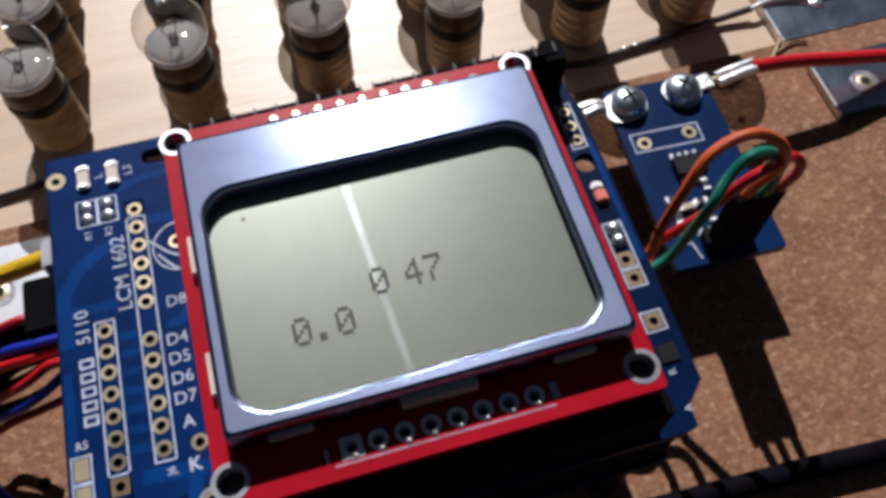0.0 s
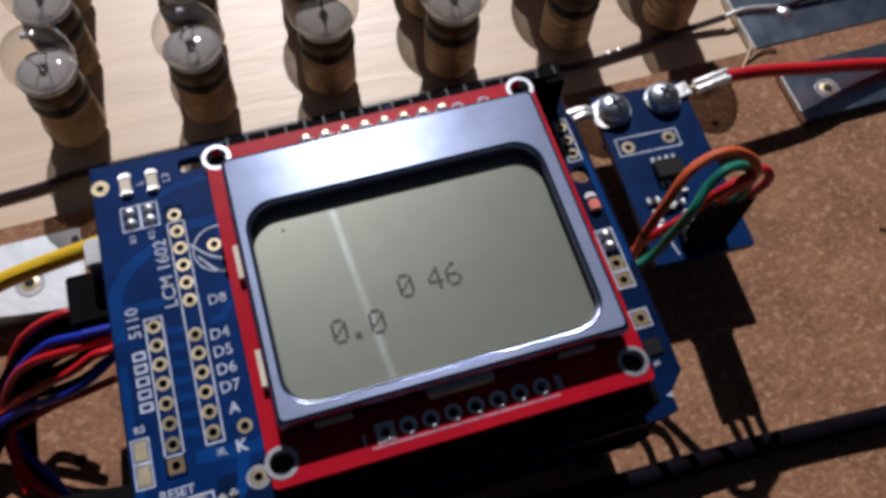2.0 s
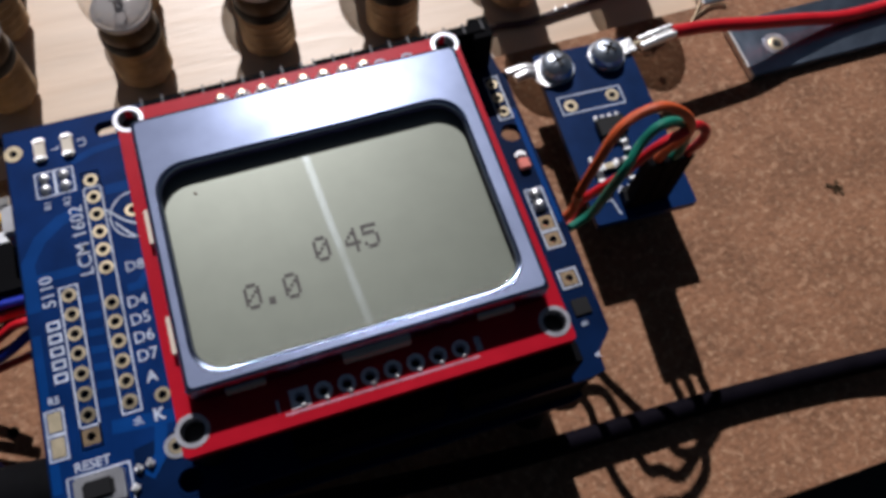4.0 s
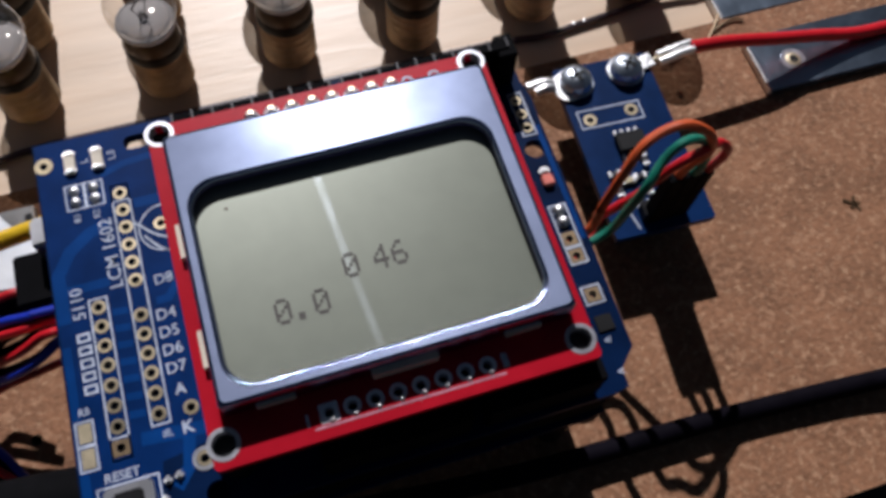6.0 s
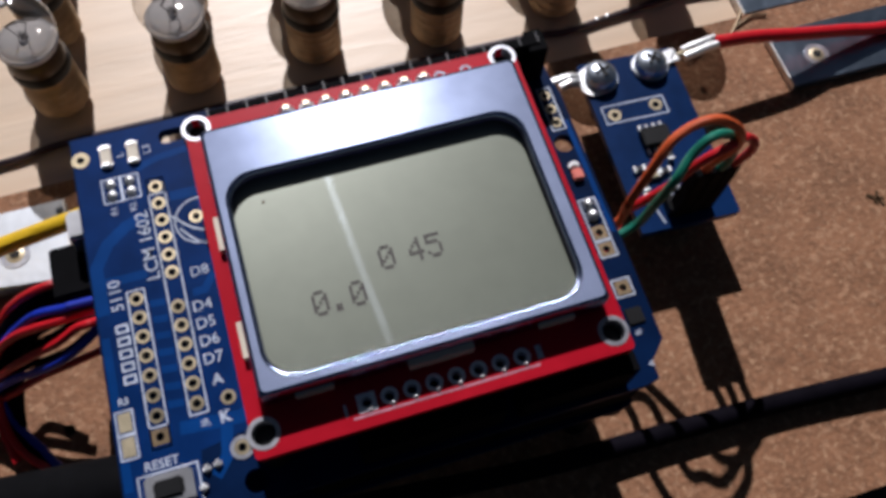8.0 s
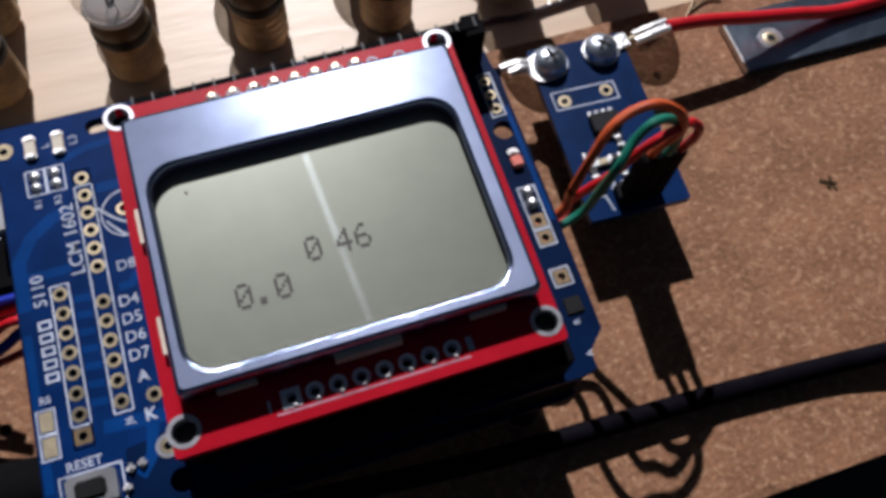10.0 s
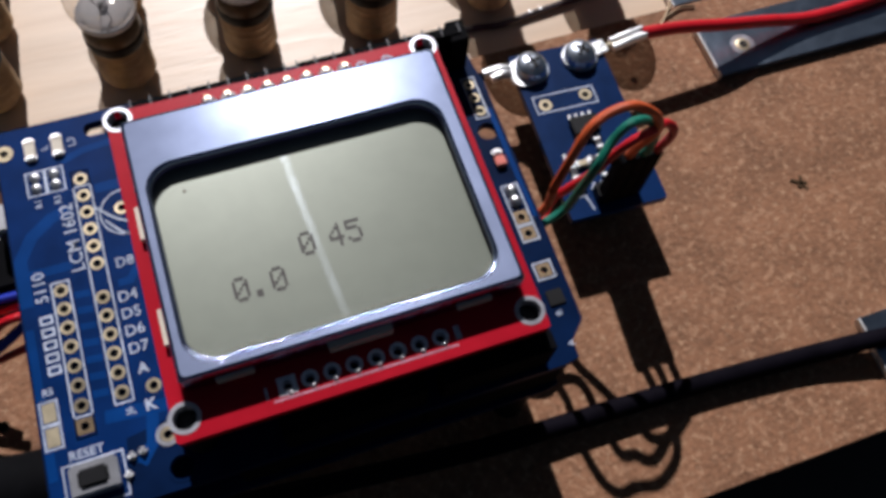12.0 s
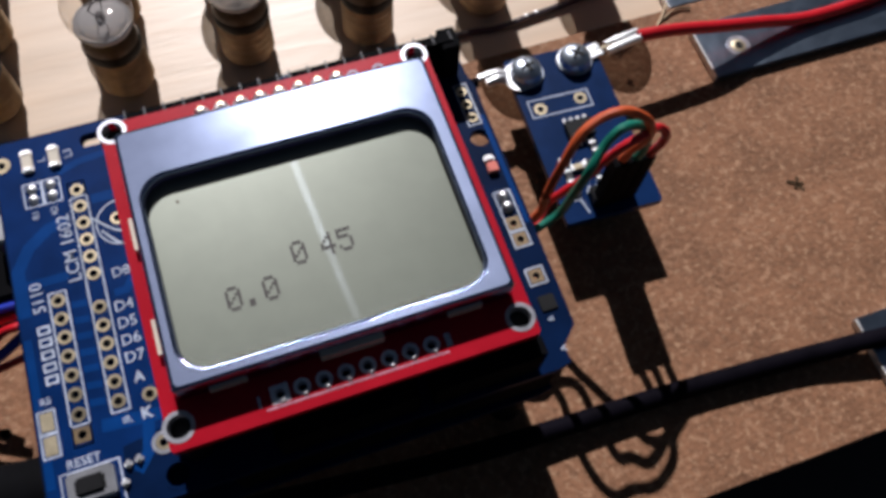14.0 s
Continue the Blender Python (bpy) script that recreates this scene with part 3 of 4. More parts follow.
# ---- current sensor board ----
sensor = thing("current_sensor_board", (6.12, 3.95, 0.79), "small blue circuit board with screw terminals and three-pin plug", "circuit board", rz=-2.4)
S0 = 0.16
part("board", sheet(B(), rrect(-0.89, -1.72, 0.89, 1.75, 0.04, 2), [(-0.56, 0.585, 0.06, 14), (0.23, 0.63, 0.06, 14)], 0, S0), M_SENSOR, sensor)
part("spacer", lathe(B(), [(0.3, -0.79), (0.3, 0)], 16, (0.0, 1.2)), M_BLACK, sensor)
part("spacer", lathe(B(), [(0.25, -0.79), (0.25, 0)], 16, (0.2, -1.1)), M_BLACK, sensor)
for x, y in ((-0.56, 0.585), (0.23, 0.63)):
    part("pad", annulus(B(), x, y, 0.06, 0.12, S0, S0 + 0.006), M_GOLD, sensor)
fr = part("printed_frame", outline_box(B(), -0.76, 0.42, 0.42, 0.80, 0.025, S0, S0 + 0.004), M_SILK, sensor)
for x, y, tn in ((-0.58, 1.38, 15), (0.40, 1.42, 50)):
    screw_head(sensor, x, y, S0 + 0.05, 0.30, 0.24, "pan_head_screw", tn)
    part("washer", annulus(B(), x, y, 0.12, 0.34, S0, S0 + 0.05, 24), M_STEEL, sensor)
part("chip", box(B(), -0.30, -0.22, S0 + 0.02, 0.20, 0.14, S0 + 0.17, 0.02), M_BLACK, sensor, "black sensor chip")
for k in range(4):
    for s, y in ((1, 0.20), (-1, -0.28)):
        part("chip_pin", box(B(), -0.27 + 0.127 * k, y - 0.06, S0, -0.21 + 0.127 * k, y + 0.06, S0 + 0.06, 0.012), M_SOLDER, sensor)
for x, y, w, h, mt in ((-0.62, -0.62, 0.16, 0.1, M_TICK), (-0.45, -0.8, 0.2, 0.12, M_TAN), (0.02, -0.5, 0.1, 0.16, M_TICK), (-0.62, -0.98, 0.12, 0.2, M_TICK), (-0.1, -1.05, 0.1, 0.16, M_BLACK), (-0.2, -0.75, 0.16, 0.1, M_TICK)):
    c = part("capacitor", box(B(), x, y, S0, x + w, y + h, S0 + 0.09, 0.015), mt, sensor)
    a = w > h
    for k in (0, 1):
        part("terminal", box(B(), x + (k * w - 0.03 if a else -0.008), y + (-0.008 if a else k * h - 0.03), S0, x + (k * w + 0.03 if a else w + 0.008), y + (h + 0.008 if a else k * h + 0.03), S0 + 0.095, 0.01), M_SOLDER, c)
part("printed_bar", strip(B(), [(-0.62, -1.33), (-0.50, -1.33), (-0.44, -1.62)], 0.035, S0, S0 + 0.004), M_SILK, sensor)
for k in range(3):
    part("printed_bar", strip(B(), [(-0.34 + 0.14 * k, -1.25), (-0.26 + 0.14 * k, -1.12)], 0.05, S0, S0 + 0.004), M_SILK, sensor)
part("solder_blob", lathe(B(), [(0.14, S0), (0.12, S0 + 0.06), (0.05, S0 + 0.1), (0, S0 + 0.11)], 14, (-0.55, -1.15), True, False), M_SOLDER, sensor)
part("pin_header", box(B(), -0.36, -1.52, S0, 0.44, -1.24, S0 + 0.26, 0.02), M_BLACK, sensor)
for k in range(3):
    part("header_pin", box(B(), -0.24 + 0.24 * k, -1.41, S0 + 0.2, -0.17 + 0.24 * k, -1.34, S0 + 0.6), M_GOLD, sensor)

TAIL = [(4.12, 2.15, 1.75), (3.6, 2.1, 1.6), (2.9, 2.0, 1.5)]
PATHS = ((M_OWIRE, [(5.86, 2.5, 2.2), (5.94, 2.46, 2.7), (6.04, 2.37, 3.20), (5.97, 2.36, 3.55), (5.80, 2.41, 3.80), (5.48, 2.47, 4.0), (5.13, 2.48, 3.95), (4.80, 2.37, 3.85), (4.56, 2.22, 3.45), (4.40, 2.14, 2.80), (4.38, 2.14, 2.15)], "orange"),
         (M_GWIRE, [(6.10, 2.5, 2.2), (6.15, 2.42, 2.7), (6.05, 2.44, 3.25), (5.80, 2.45, 3.52), (5.49, 2.40, 3.62), (5.25, 2.32, 3.40), (5.00, 2.13, 3.15), (4.84, 2.09, 2.55), (4.68, 2.08, 1.95)], "green"),
         (M_RWIRE, [(6.34, 2.5, 2.2), (6.40, 2.40, 2.75), (6.38, 2.38, 3.10), (6.20, 2.42, 3.30), (5.94, 2.35, 3.35), (5.61, 2.31, 3.25), (5.39, 2.33, 2.90), (5.14, 2.32, 2.50), (4.85, 2.36, 2.10), (4.62, 2.35, 1.80)], "red"))
PATHS = [(mt, pts + [(x, y - 0.15 * k, z) for x, y, z in TAIL], colour) for k, (mt, pts, colour) in enumerate(PATHS)]
for k, (mt, pts, colour) in enumerate(PATHS):
    j = thing("jumper_wire", pts[0], colour + " jumper wire looping from a black push-on connector", "wire", "jumper wires of the sensor")
    o = Vector(pts[0])
    part("insulation", tube(B(), [Vector(p) - o for p in pts], 0.072, 10), mt, j)
    part("connector", box(B(), -0.122, -0.125, -1.2, 0.122, 0.125, 0.2, 0.02), M_SOCKET, j)
    part("latch", box(B(), -0.06, -0.135, -0.75, 0.06, -0.12, -0.35, 0.005), M_SOCKET, j)


# ---- controller board and shield ----
Z = 3.5
OUT = [(-2.9, -0.52), (3.32, -0.54), (3.52, -0.5), (3.52, -0.28), (3.76, -0.04), (3.77, 0.75), (3.785, 1.9), (3.79, 3.45), (3.80, 3.75), (3.74, 4.05), (3.72, 4.75), (-2.9, 4.83)]
uno = thing("controller_board", (0, 0, 0), "blue microcontroller board on spacers beneath the display shield", "circuit board")
part("board", sheet(B(), [(x * 0.99, min(y, 4.4)) for x, y in OUT if y < 4.79] + [(-2.87, 4.4)], [], 2.1, 2.26), M_BLUE, uno)
for x, y in ((-2.4, 0.2), (3.2, -0.1), (3.2, 4.3), (-2.4, 4.3)):
    part("spacer", lathe(B(), [(0.28, 0), (0.28, 2.1)], 16, (x, y)), M_BLACK, uno)
part("usb_socket", box(B(), -3.3, 3.75, 2.26, -1.9, 4.2, 2.8, 0.04), M_GREY, uno, "silver metal socket shell")
part("power_socket", box(B(), -3.0, 0.45, 1.0, -1.7, 1.45, 2.1, 0.04), M_BLACK, uno)
# front pair runs long to close gaps and keep the shade there black
for x0, x1, y in ((-1.0, 1.2, 4.28), (1.3, 3.5, 4.28), (-0.9, 1.5, -0.34), (1.53, 3.45, -0.34)):
    part("header_socket", box(B(), x0, y - 0.12, 2.26, x1, y + 0.12, 3.32, 0.02), M_SOCKET, uno)
    n = int((x1 - x0) / 0.254)
    for k in range(n):
        part("lead", box(B(), x0 + 0.1 + 0.254 * k, y - 0.03, 1.85, x0 + 0.16 + 0.254 * k, y + 0.03, 2.14), M_SOLDER, uno)

shield = thing("display_shield", (0, 0, 0), "blue display shield board with rows of plated holes", "circuit board")
ROW_A = [(-2.383, 2.31 - 0.254 * k) for k in range(8)]
ROW_B = [(-1.90, 3.816 - 0.254 * k) for k in range(6)] + [(-1.91, 2.07 - 0.254 * k) for k in range(6)]
ROW_C = [(3.565, 3.75), (3.57, 3.52), (3.575, 3.29), (3.53, 1.29), (3.525, 1.54), (3.53, 0.73)]
LONE = [(-2.786, 4.475), (-1.47, 3.24), (-1.54, 0.77), (-1.50, 0.14)]
holes = [(x, y, 0.05, 12) for x, y in ROW_A + ROW_B + ROW_C + LONE] + [(3.56, 2.95, 0.14, 16), (-1.42, -0.28, 0.15, 18), (-1.74, 4.44, -1.40, 4.65, 0.09)]
shield_board = part("board", sheet(B(), OUT, holes, Z - 0.16, Z), M_BLUE, shield)
# outline is cut back at lower right, so the board stays darker there
part("copper_pour", sheet(B(), [(-2.88, -0.5), (-2.06, -0.5), (-1.96, 0.24), (-1.2, 0.36), (-1.2, 4.79), (-2.88, 4.81)], [h for h in holes if h[0] < -1.3 and h[1] > 0.3], Z - 0.01, Z + 0.0015), M_POUR, shield)
for x, y in ROW_C[:3]:
    part("pad", annulus(B(), x, y, 0.045, 0.078, Z - 0.02, Z + 0.010, 16), M_GOLD, shield)
for x, y in ROW_A[:7] + ROW_B + LONE[1:]:
    part("pad", annulus(B(), x, y, 0.050, 0.091, Z - 0.02, Z + 0.010, 16), M_GOLD, shield)
part("pad", annulus(B(), *LONE[0], 0.05, 0.12, Z - 0.02, Z + 0.010, 16), M_GOLD, shield)
for x, y in [ROW_A[7]] + ROW_C[3:]:
    part("square_pad", loft(B(), [[(a, b, z) for a, b in (rrect(x - r, y - r, x + r, y + r, 0.02, 3) if r > 0.06 else ring_pts(x, y, r, 16))] for r, z in ((0.05, Z - 0.02), (0.095, Z - 0.02), (0.095, Z + 0.008), (0.05, Z + 0.008))], closed=True), M_DULL, shield)
part("mounting_ring", annulus(B(), -1.50, 0.14, 0.095, 0.14, Z - 0.02, Z + 0.011, 20), M_RING, shield)
part("printed_bar", strip(B(), [(-1.22, -0.15), (-0.98, -0.12)], 0.05, Z, Z + 0.004), M_SILK, shield)
part("printed_bar", strip(B(), [(-1.10, -0.12), (-1.11, 0.02)], 0.05, Z, Z + 0.004), M_SILK, shield)
part("hole_plating", annulus(B(), -1.42, -0.28, 0.14, 0.18, Z - 0.1, Z + 0.006, 20), M_BLUE, shield)

P0, P1 = Z, Z + 0.004
W = 0.021
# copper tracks under the mask
for k, (pts, w) in enumerate((([(-2.8, 2.2), (-2.8, 2.85), (-2.62, 3.15), (-2.35, 3.35), (-2.1, 3.42)], 0.16), ([(-1.75, 3.62), (-1.35, 3.62), (-1.3, 2.2)], 0.14), ([(-2.2, 2.62), (-2.75, 2.62)], 0.12),
               ([(-2.15, 0.56), (-1.45, 0.5), (-1.3, 0.56)], 0.16), ([(-1.62, 0.45), (-1.68, 0.1), (-1.85, -0.1)], 0.14), ([(-2.82, 0.0), (-2.82, 1.9)], 0.1), ([(-1.3, 4.3), (-1.8, 4.25), (-2.1, 4.15)], 0.1),
               ([(3.71, 1.5), (3.71, 3.3)], 0.07), ([(-1.7, 2.2), (-1.55, 2.2), (-1.4, 2.4)], 0.1))):
    part("track", strip(B(), pts, w, P0 - 0.002, P1 - 0.0018 + 0.00015 * k), M_TRACE, shield)
for k in range(7):
    part("track", strip(B(), [(-2.24, 2.2 - 0.22 * k), (-2.05, 2.18 - 0.22 * k)], 0.09, P0 - 0.002, P1 - 0.001), M_TRACE, shield)
# printed frames
for x0, y0, x1, y1 in ((-2.50, 0.39, -2.265, 2.44), (-2.50, 0.39, -2.265, 0.665), (-2.02, 0.66, -1.785, 3.95), (-2.02, 3.70, -1.785, 3.95), (-2.58, 3.72, -2.33, 4.10), (-2.33, 3.72, -2.09, 4.10), (-2.86, 0.66, -2.64, 0.96), (-2.86, 0.36, -2.64, 0.66), (3.41, 1.42, 3.66, 2.06), (3.41, 1.17, 3.66, 1.42), (3.40, 0.60, 3.66, 0.86), (3.47, 3.16, 3.68, 3.88)):
    part("printed_frame", outline_box(B(), x0, y0, x1, y1, W, P0, P1), M_SILK, shield)
arc = [(-1.42 + 0.33 * math.cos(radians(a)), 3.18 + 0.33 * math.sin(radians(a))) for a in range(75, 300, 15)]
part("printed_arc", strip(B(), arc, W, P0, P1), M_SILK, shield)
for pts in ([(-1.78, 3.33), (-1.55, 3.1), (-1.3, 2.98)], [(-1.70, 3.12), (-1.5, 2.88), (-1.28, 2.8)]):
    part("scratch", strip(B(), spline([(*p, 0) for p in pts], 5) and [(v.x, v.y) for v in spline([(*p, 0) for p in pts], 5)], 0.03, P0, P1), M_SILK, shield)
for y in (0.81, 0.51):
    part("bare_pad", box(B(), -2.825, y - 0.115, Z, -2.675, y + 0.115, Z + 0.008, 0.003), M_TAN, shield)
# soldered parts
for x, y in ((-2.45, 4.42), (-2.10, 4.40)):
    c = part("chip_resistor", box(B(), x - 0.07, y - 0.14, Z, x + 0.07, y + 0.14, Z + 0.06, 0.012), M_CREAM, shield)
    for s in (-1, 1):
        part("solder_joint", box(B(), x - 0.08, y + s * 0.13 - 0.05, Z, x + 0.08, y + s * 0.13 + 0.05, Z + 0.075, 0.03), M_SOLDER, c)
for x in (-2.455, -2.21):
    for y, mt in ((3.99, M_SOLDER), (3.83, M_SOLDER)):
        part("solder_joint", lathe(B(), [(0.075, Z), (0.07, Z + 0.03), (0.03, Z + 0.06), (0, Z + 0.065)], 12, (x, y), True, False), mt, shield)
part("diode", box(B(), 3.47, 2.33, Z, 3.62, 2.50, Z + 0.09, 0.02), M_LEDRED, shield, "small red diode")
part("solder_joint", box(B(), 3.47, 2.51, Z, 3.62, 2.62, Z + 0.08, 0.03), M_SOLDER, shield)
for y in (1.96, 1.79):
    part("solder_joint", lathe(B(), [(0.09, Z), (0.08, Z + 0.05), (0.04, Z + 0.09), (0, Z + 0.1)], 12, (3.53, y), True, False), M_SOLDER, shield)
part("dark_pad", box(B(), 3.42, 0.22, Z, 3.64, 0.44, Z + 0.03, 0.01), M_BLACK, shield)
# assumed black sockets, added to darken the shaded front below the display
for x0, x1 in ((-0.2, 1.5), (1.7, 3.1)):
    part("pin_socket", box(B(), x0, -0.47, Z, x1, -0.22, 4.2, 0.015), M_SOCKET, shield)
button = part("reset_button", box(B(), -2.62, -0.30, Z, -2.08, 0.08, Z + 0.16, 0.03, pose(0, 0, 0)), M_GREY, shield, "small square push button")
part("plunger", box(B(), -2.52, -0.22, Z + 0.1, -2.18, 0.0, Z + 0.2, 0.03), M_BLACK, button)
for x, y in ((-1.93, 0.0), (-1.80, 0.02), (-2.0, -0.2)):
    part("solder_joint", box(B(), x - 0.05, y - 0.04, Z, x + 0.05, y + 0.06, Z + 0.08, 0.03), M_SOLDER, shield)
part("printed_frame", outline_box(B(), -2.72, -0.4, -2.02, 0.14, W, P0, P1), M_SILK, shield)
# stacking sockets
for x0, n in ((-0.98, 8), (1.22, 9)):
    s = part("pin_socket", box(B(), x0, 4.14, Z, x0 + 0.254 * n + 0.04, 4.30, 4.22, 0.015), M_SOCKET, shield)
    for k in range(n + 1):
        part("rib", box(B(), x0 + 0.254 * k, 4.16, 3.6, x0 + 0.254 * k + 0.022, 4.33, 4.23, 0.006), M_TICK, s)
part("pin_socket", box(B(), 3.36, 4.04, Z, 3.62, 4.40, 4.20, 0.015), M_SOCKET, shield)
part("pin_socket", box(B(), -0.15, 3.7, Z, 1.95, 3.95, 4.2, 0.015), M_BLACK, shield)
# print
text("LCM 1602", 0.235, -2.13, 3.0, P1, shield, rot=91, bold=0.001)
text("5110", 0.215, -2.615, 2.42, P1, shield, rot=91, bold=0.001)
for k in range(5):
    part("printed_bar", outline_box(B(), -2.69, 1.25 + 0.165 * k, -2.53, 1.37 + 0.165 * k, 0.03, P0, P1), M_SILK, shield)
for k, s in enumerate(("D4", "D5", "D6", "D7")):
    text(s, 0.20, -1.62, 2.0 - 0.235 * k, P1, shield, rot=1, bold=0.001)
text("D8", 0.19, -1.57, 2.47, P1, shield, rot=1, bold=0.001)
text("A", 0.18, -1.62, 1.02, P1, shield, bold=0.006)
text("K", 0.2, -1.62, 0.55, P1, shield, bold=0.006)
text("J6", 0.12, -1.86, 0.55, P1, shield, rot=91, bold=0.002)
text("RESET", 0.15, -2.42, 0.22, P1, shield, bold=0.002)
text("R5", 0.12, -2.73, 1.06, P1, shield, bold=0.002)
text("R1", 0.12, -2.46, 3.6, P1, shield, rot=91)
text("R2", 0.12, -2.22, 3.6, P1, shield, rot=91)
text("L3", 0.15, -1.92, 4.42, P1, shield, rot=91)
text("L", 0.14, -2.27, 4.42, P1, shield, rot=91)
for y in (0.12, -0.3):
    text("A" if y < 0 else "R", 0.12, 3.5, y, P1, shield, rot=90)


# ---- display module ----
L = 4.47
lcd = thing("display_module", (0, 0, 0), "red display module with silver metal bezel and grey-green screen", "display")
corners = [(-1.125, -0.009), (2.871, -0.009), (2.871, 3.897), (-1.125, 3.897)]
pins = [(0.254 * k, 0.0) for k in range(8)]
pcb = part("board", sheet(B(), rrect(-1.265, -0.27, 3.04, 4.02, 0.05, 2), [(x, y, 0.135, 20) for x, y in corners] + [(x, y, 0.06, 14) for x, y in pins], L - 0.16, L), M_RED, lcd, "red circuit board")
for x, y in corners:
    part("mounting_ring", annulus(B(), x, y, 0.131, 0.180, L - 0.165, L + 0.006, 24), M_RING, lcd)
# assumed black blocks, added under the corner holes to keep them dark
for x, y in corners:
    part("spacer", lathe(B(), [(0.2, Z + 0.005), (0.2, L - 0.165)], 16, (x, y)), M_BLACK, lcd)
for k, (x, y) in enumerate(pins):
    if not k:
        part("square_pad", outline_box(B(), x - 0.105, y - 0.105, x + 0.105, y + 0.105, 0.045, L, L + 0.007), M_PADS, lcd)
    # tiny bead added at the pad's lower edge to give it a glint
    part("solder_bead", lathe(B(), [(0.03, L), (0.026, L + 0.02), (0.0, L + 0.032)], 10, (x + 0.02, y - 0.085), True, False), M_SOLDER, lcd)
    part("pad", loft(B(), [[(a, b, z) for a, b in ring_pts(x, y, r, 12)] for r, z in ((0.058, L - 0.15), (0.10, L - 0.15), (0.10, L + 0.008), (0.058, L + 0.008))], closed=True), M_PADS, lcd)
part("printed_line", strip(B(), [(-0.18, -0.14), (1.95, -0.14)], 0.022, L, L + 0.004), M_PINK, lcd)
part("printed_bar", strip(B(), [(1.98, -0.08), (1.98, 0.08)], 0.07, L, L + 0.004), M_SILK, lcd)
part("printed_bar", strip(B(), [(-0.24, -0.1), (-0.24, 0.04)], 0.03, L, L + 0.004), M_SILK, lcd)
for k in range(8):
    j = part("solder_joint", lathe(B(), [(0.115, L), (0.10, L + 0.04), (0.065, L + 0.09), (0.04, L + 0.115), (0, L + 0.12)], 12, (0.254 * k, 3.81), True, False), M_SOLDER, lcd)
    part("pin", box(B(), 0.254 * k - 0.028, 3.78, L, 0.254 * k + 0.028, 3.84, L + 0.15, 0.008), M_GOLD, j)
for x in (2.0, 2.35):
    part("printed_ring", annulus(B(), x, 3.82, 0.05, 0.08, L, L + 0.004), M_SILK, lcd)
part("printed_line", strip(B(), [(-0.2, 3.75), (1.95, 3.75)], 0.025, L, L + 0.004), M_PINK, lcd)

T = 4.82
oo = (-1.07, 0.265, 2.885, 3.62)
ww = (-0.945, 0.39, 2.695, 2.93)
walls = [[(x, y, z) for x, y in rrect(oo[0] + d, oo[1] + d, oo[2] - d, oo[3] - d, 0.06, 8)] for d, z in ((0, L + 0.02), (0, T - 0.05), (0.015, T - 0.015), (0.05, T))]
bezel = part("bezel", loft(B(), walls), M_LIP, lcd, "silver metal bezel")
face = [walls[-1]] + [[(x, y, z) for x, y in rrect(ww[0] + d, ww[1] + d, ww[2] - d, ww[3] - d, 0.36, 8)] for d, z in ((0.0, T),)]
part("bezel_face", loft(B(), face), M_BEZEL, bezel, "brushed bezel front")
lip = B()
loops = [[(x, y, z) for x, y in rrect(ww[0] + d, ww[1] + d, ww[2] - d, ww[3] - d, 0.36, 8)] for d, z in ((0.0, T), (0.006, T - 0.0006), (0.018, T - 0.0038))]
loops += [[(x, y, z) for x, y in rrect(ww[0] + d, ww[1] + d, ww[2] - d, ww[3] - d, 0.35, 8)] for d, z in ((0.032, T - 0.0082), (0.037, T - 0.013), (0.041, T - 0.020), (0.044, T - 0.032), (0.046, T - 0.05))]
part("bezel_lip", loft(lip, loops), M_LIP, bezel, smooth=60)
part("dark_mask", loft(B(), [[(x, y, z) for x, y in rrect(ww[0] + d, ww[1] + d, ww[2] - d, ww[3] - d, 0.35, 8)] for d, z in ((0.046, T - 0.045), (0.046, T - 0.1), (0.02, T - 0.18))]), M_MASK, lcd)
GZ = 4.64
part("screen", box(B(), -1.02, 0.34, L + 0.02, 2.80, 3.2, GZ, 0.01), M_PANEL, lcd, "grey-green liquid crystal screen")
part("light_frame", box(B(), -1.06, 0.31, L, 2.88, 3.6, L + 0.08, 0.02), M_CREAM, lcd)
for x in (-0.5, 0.91, 2.27):
    w = 0.21 if x != 0.91 else 0.37
    part("clip_slot", box(B(), x - w, 0.19 if x == 0.91 else 0.23, L + 0.03, x + w, 0.31, L + (0.20 if x == 0.91 else 0.14), 0.008), M_CREAM, lcd)
for y in (2.36, 1.03):
    part("clip_slot", box(B(), -1.15, y - 0.22, L + 0.01, -1.07, y + 0.22, L + 0.10, 0.008), M_CREAM, lcd)

part("speck", lathe(B(), [(0.022, GZ), (0.015, GZ + 0.004), (0, GZ + 0.005)], 7, (-0.54, 2.58), True, False), M_CEMENT, lcd)

# dot-matrix characters on the screen
FONT = {"0": "01110 10001 10011 10101 11001 10001 01110", "4": "00010 00110 01010 10010 11111 00010 00010", "3": "11111 00010 00100 00010 00001 10001 01110",
        "5": "11111 10000 11110 00001 00001 10001 01110", "6": "00110 01000 10000 11110 10001 10001 01110", "7": "11111 00001 00010 00100 01000 01000 01000", ".": "00000 00000 00000 00000 00000 01100 01100"}
DX, DY = 0.0352, 0.0425


def cells(ch):
    return [(c, r) for r, row in enumerate(FONT[ch].split()) for c, v in enumerate(row) if v == "1"]


dot_bm = box(B(), -DX * 0.47, -DY * 0.47, 0, DX * 0.47, DY * 0.47, 0.004)
dot_mesh = mesh_of("dot", dot_bm, M_DOT, 0)


def dot_at(x, y, cell, k=0):
    return pose(U * (x + DX * (cell[0] + 0.5)), U * (y - DY * (cell[1] + 0.5)), U * (GZ + 0.0005 + 0.0004 * k))


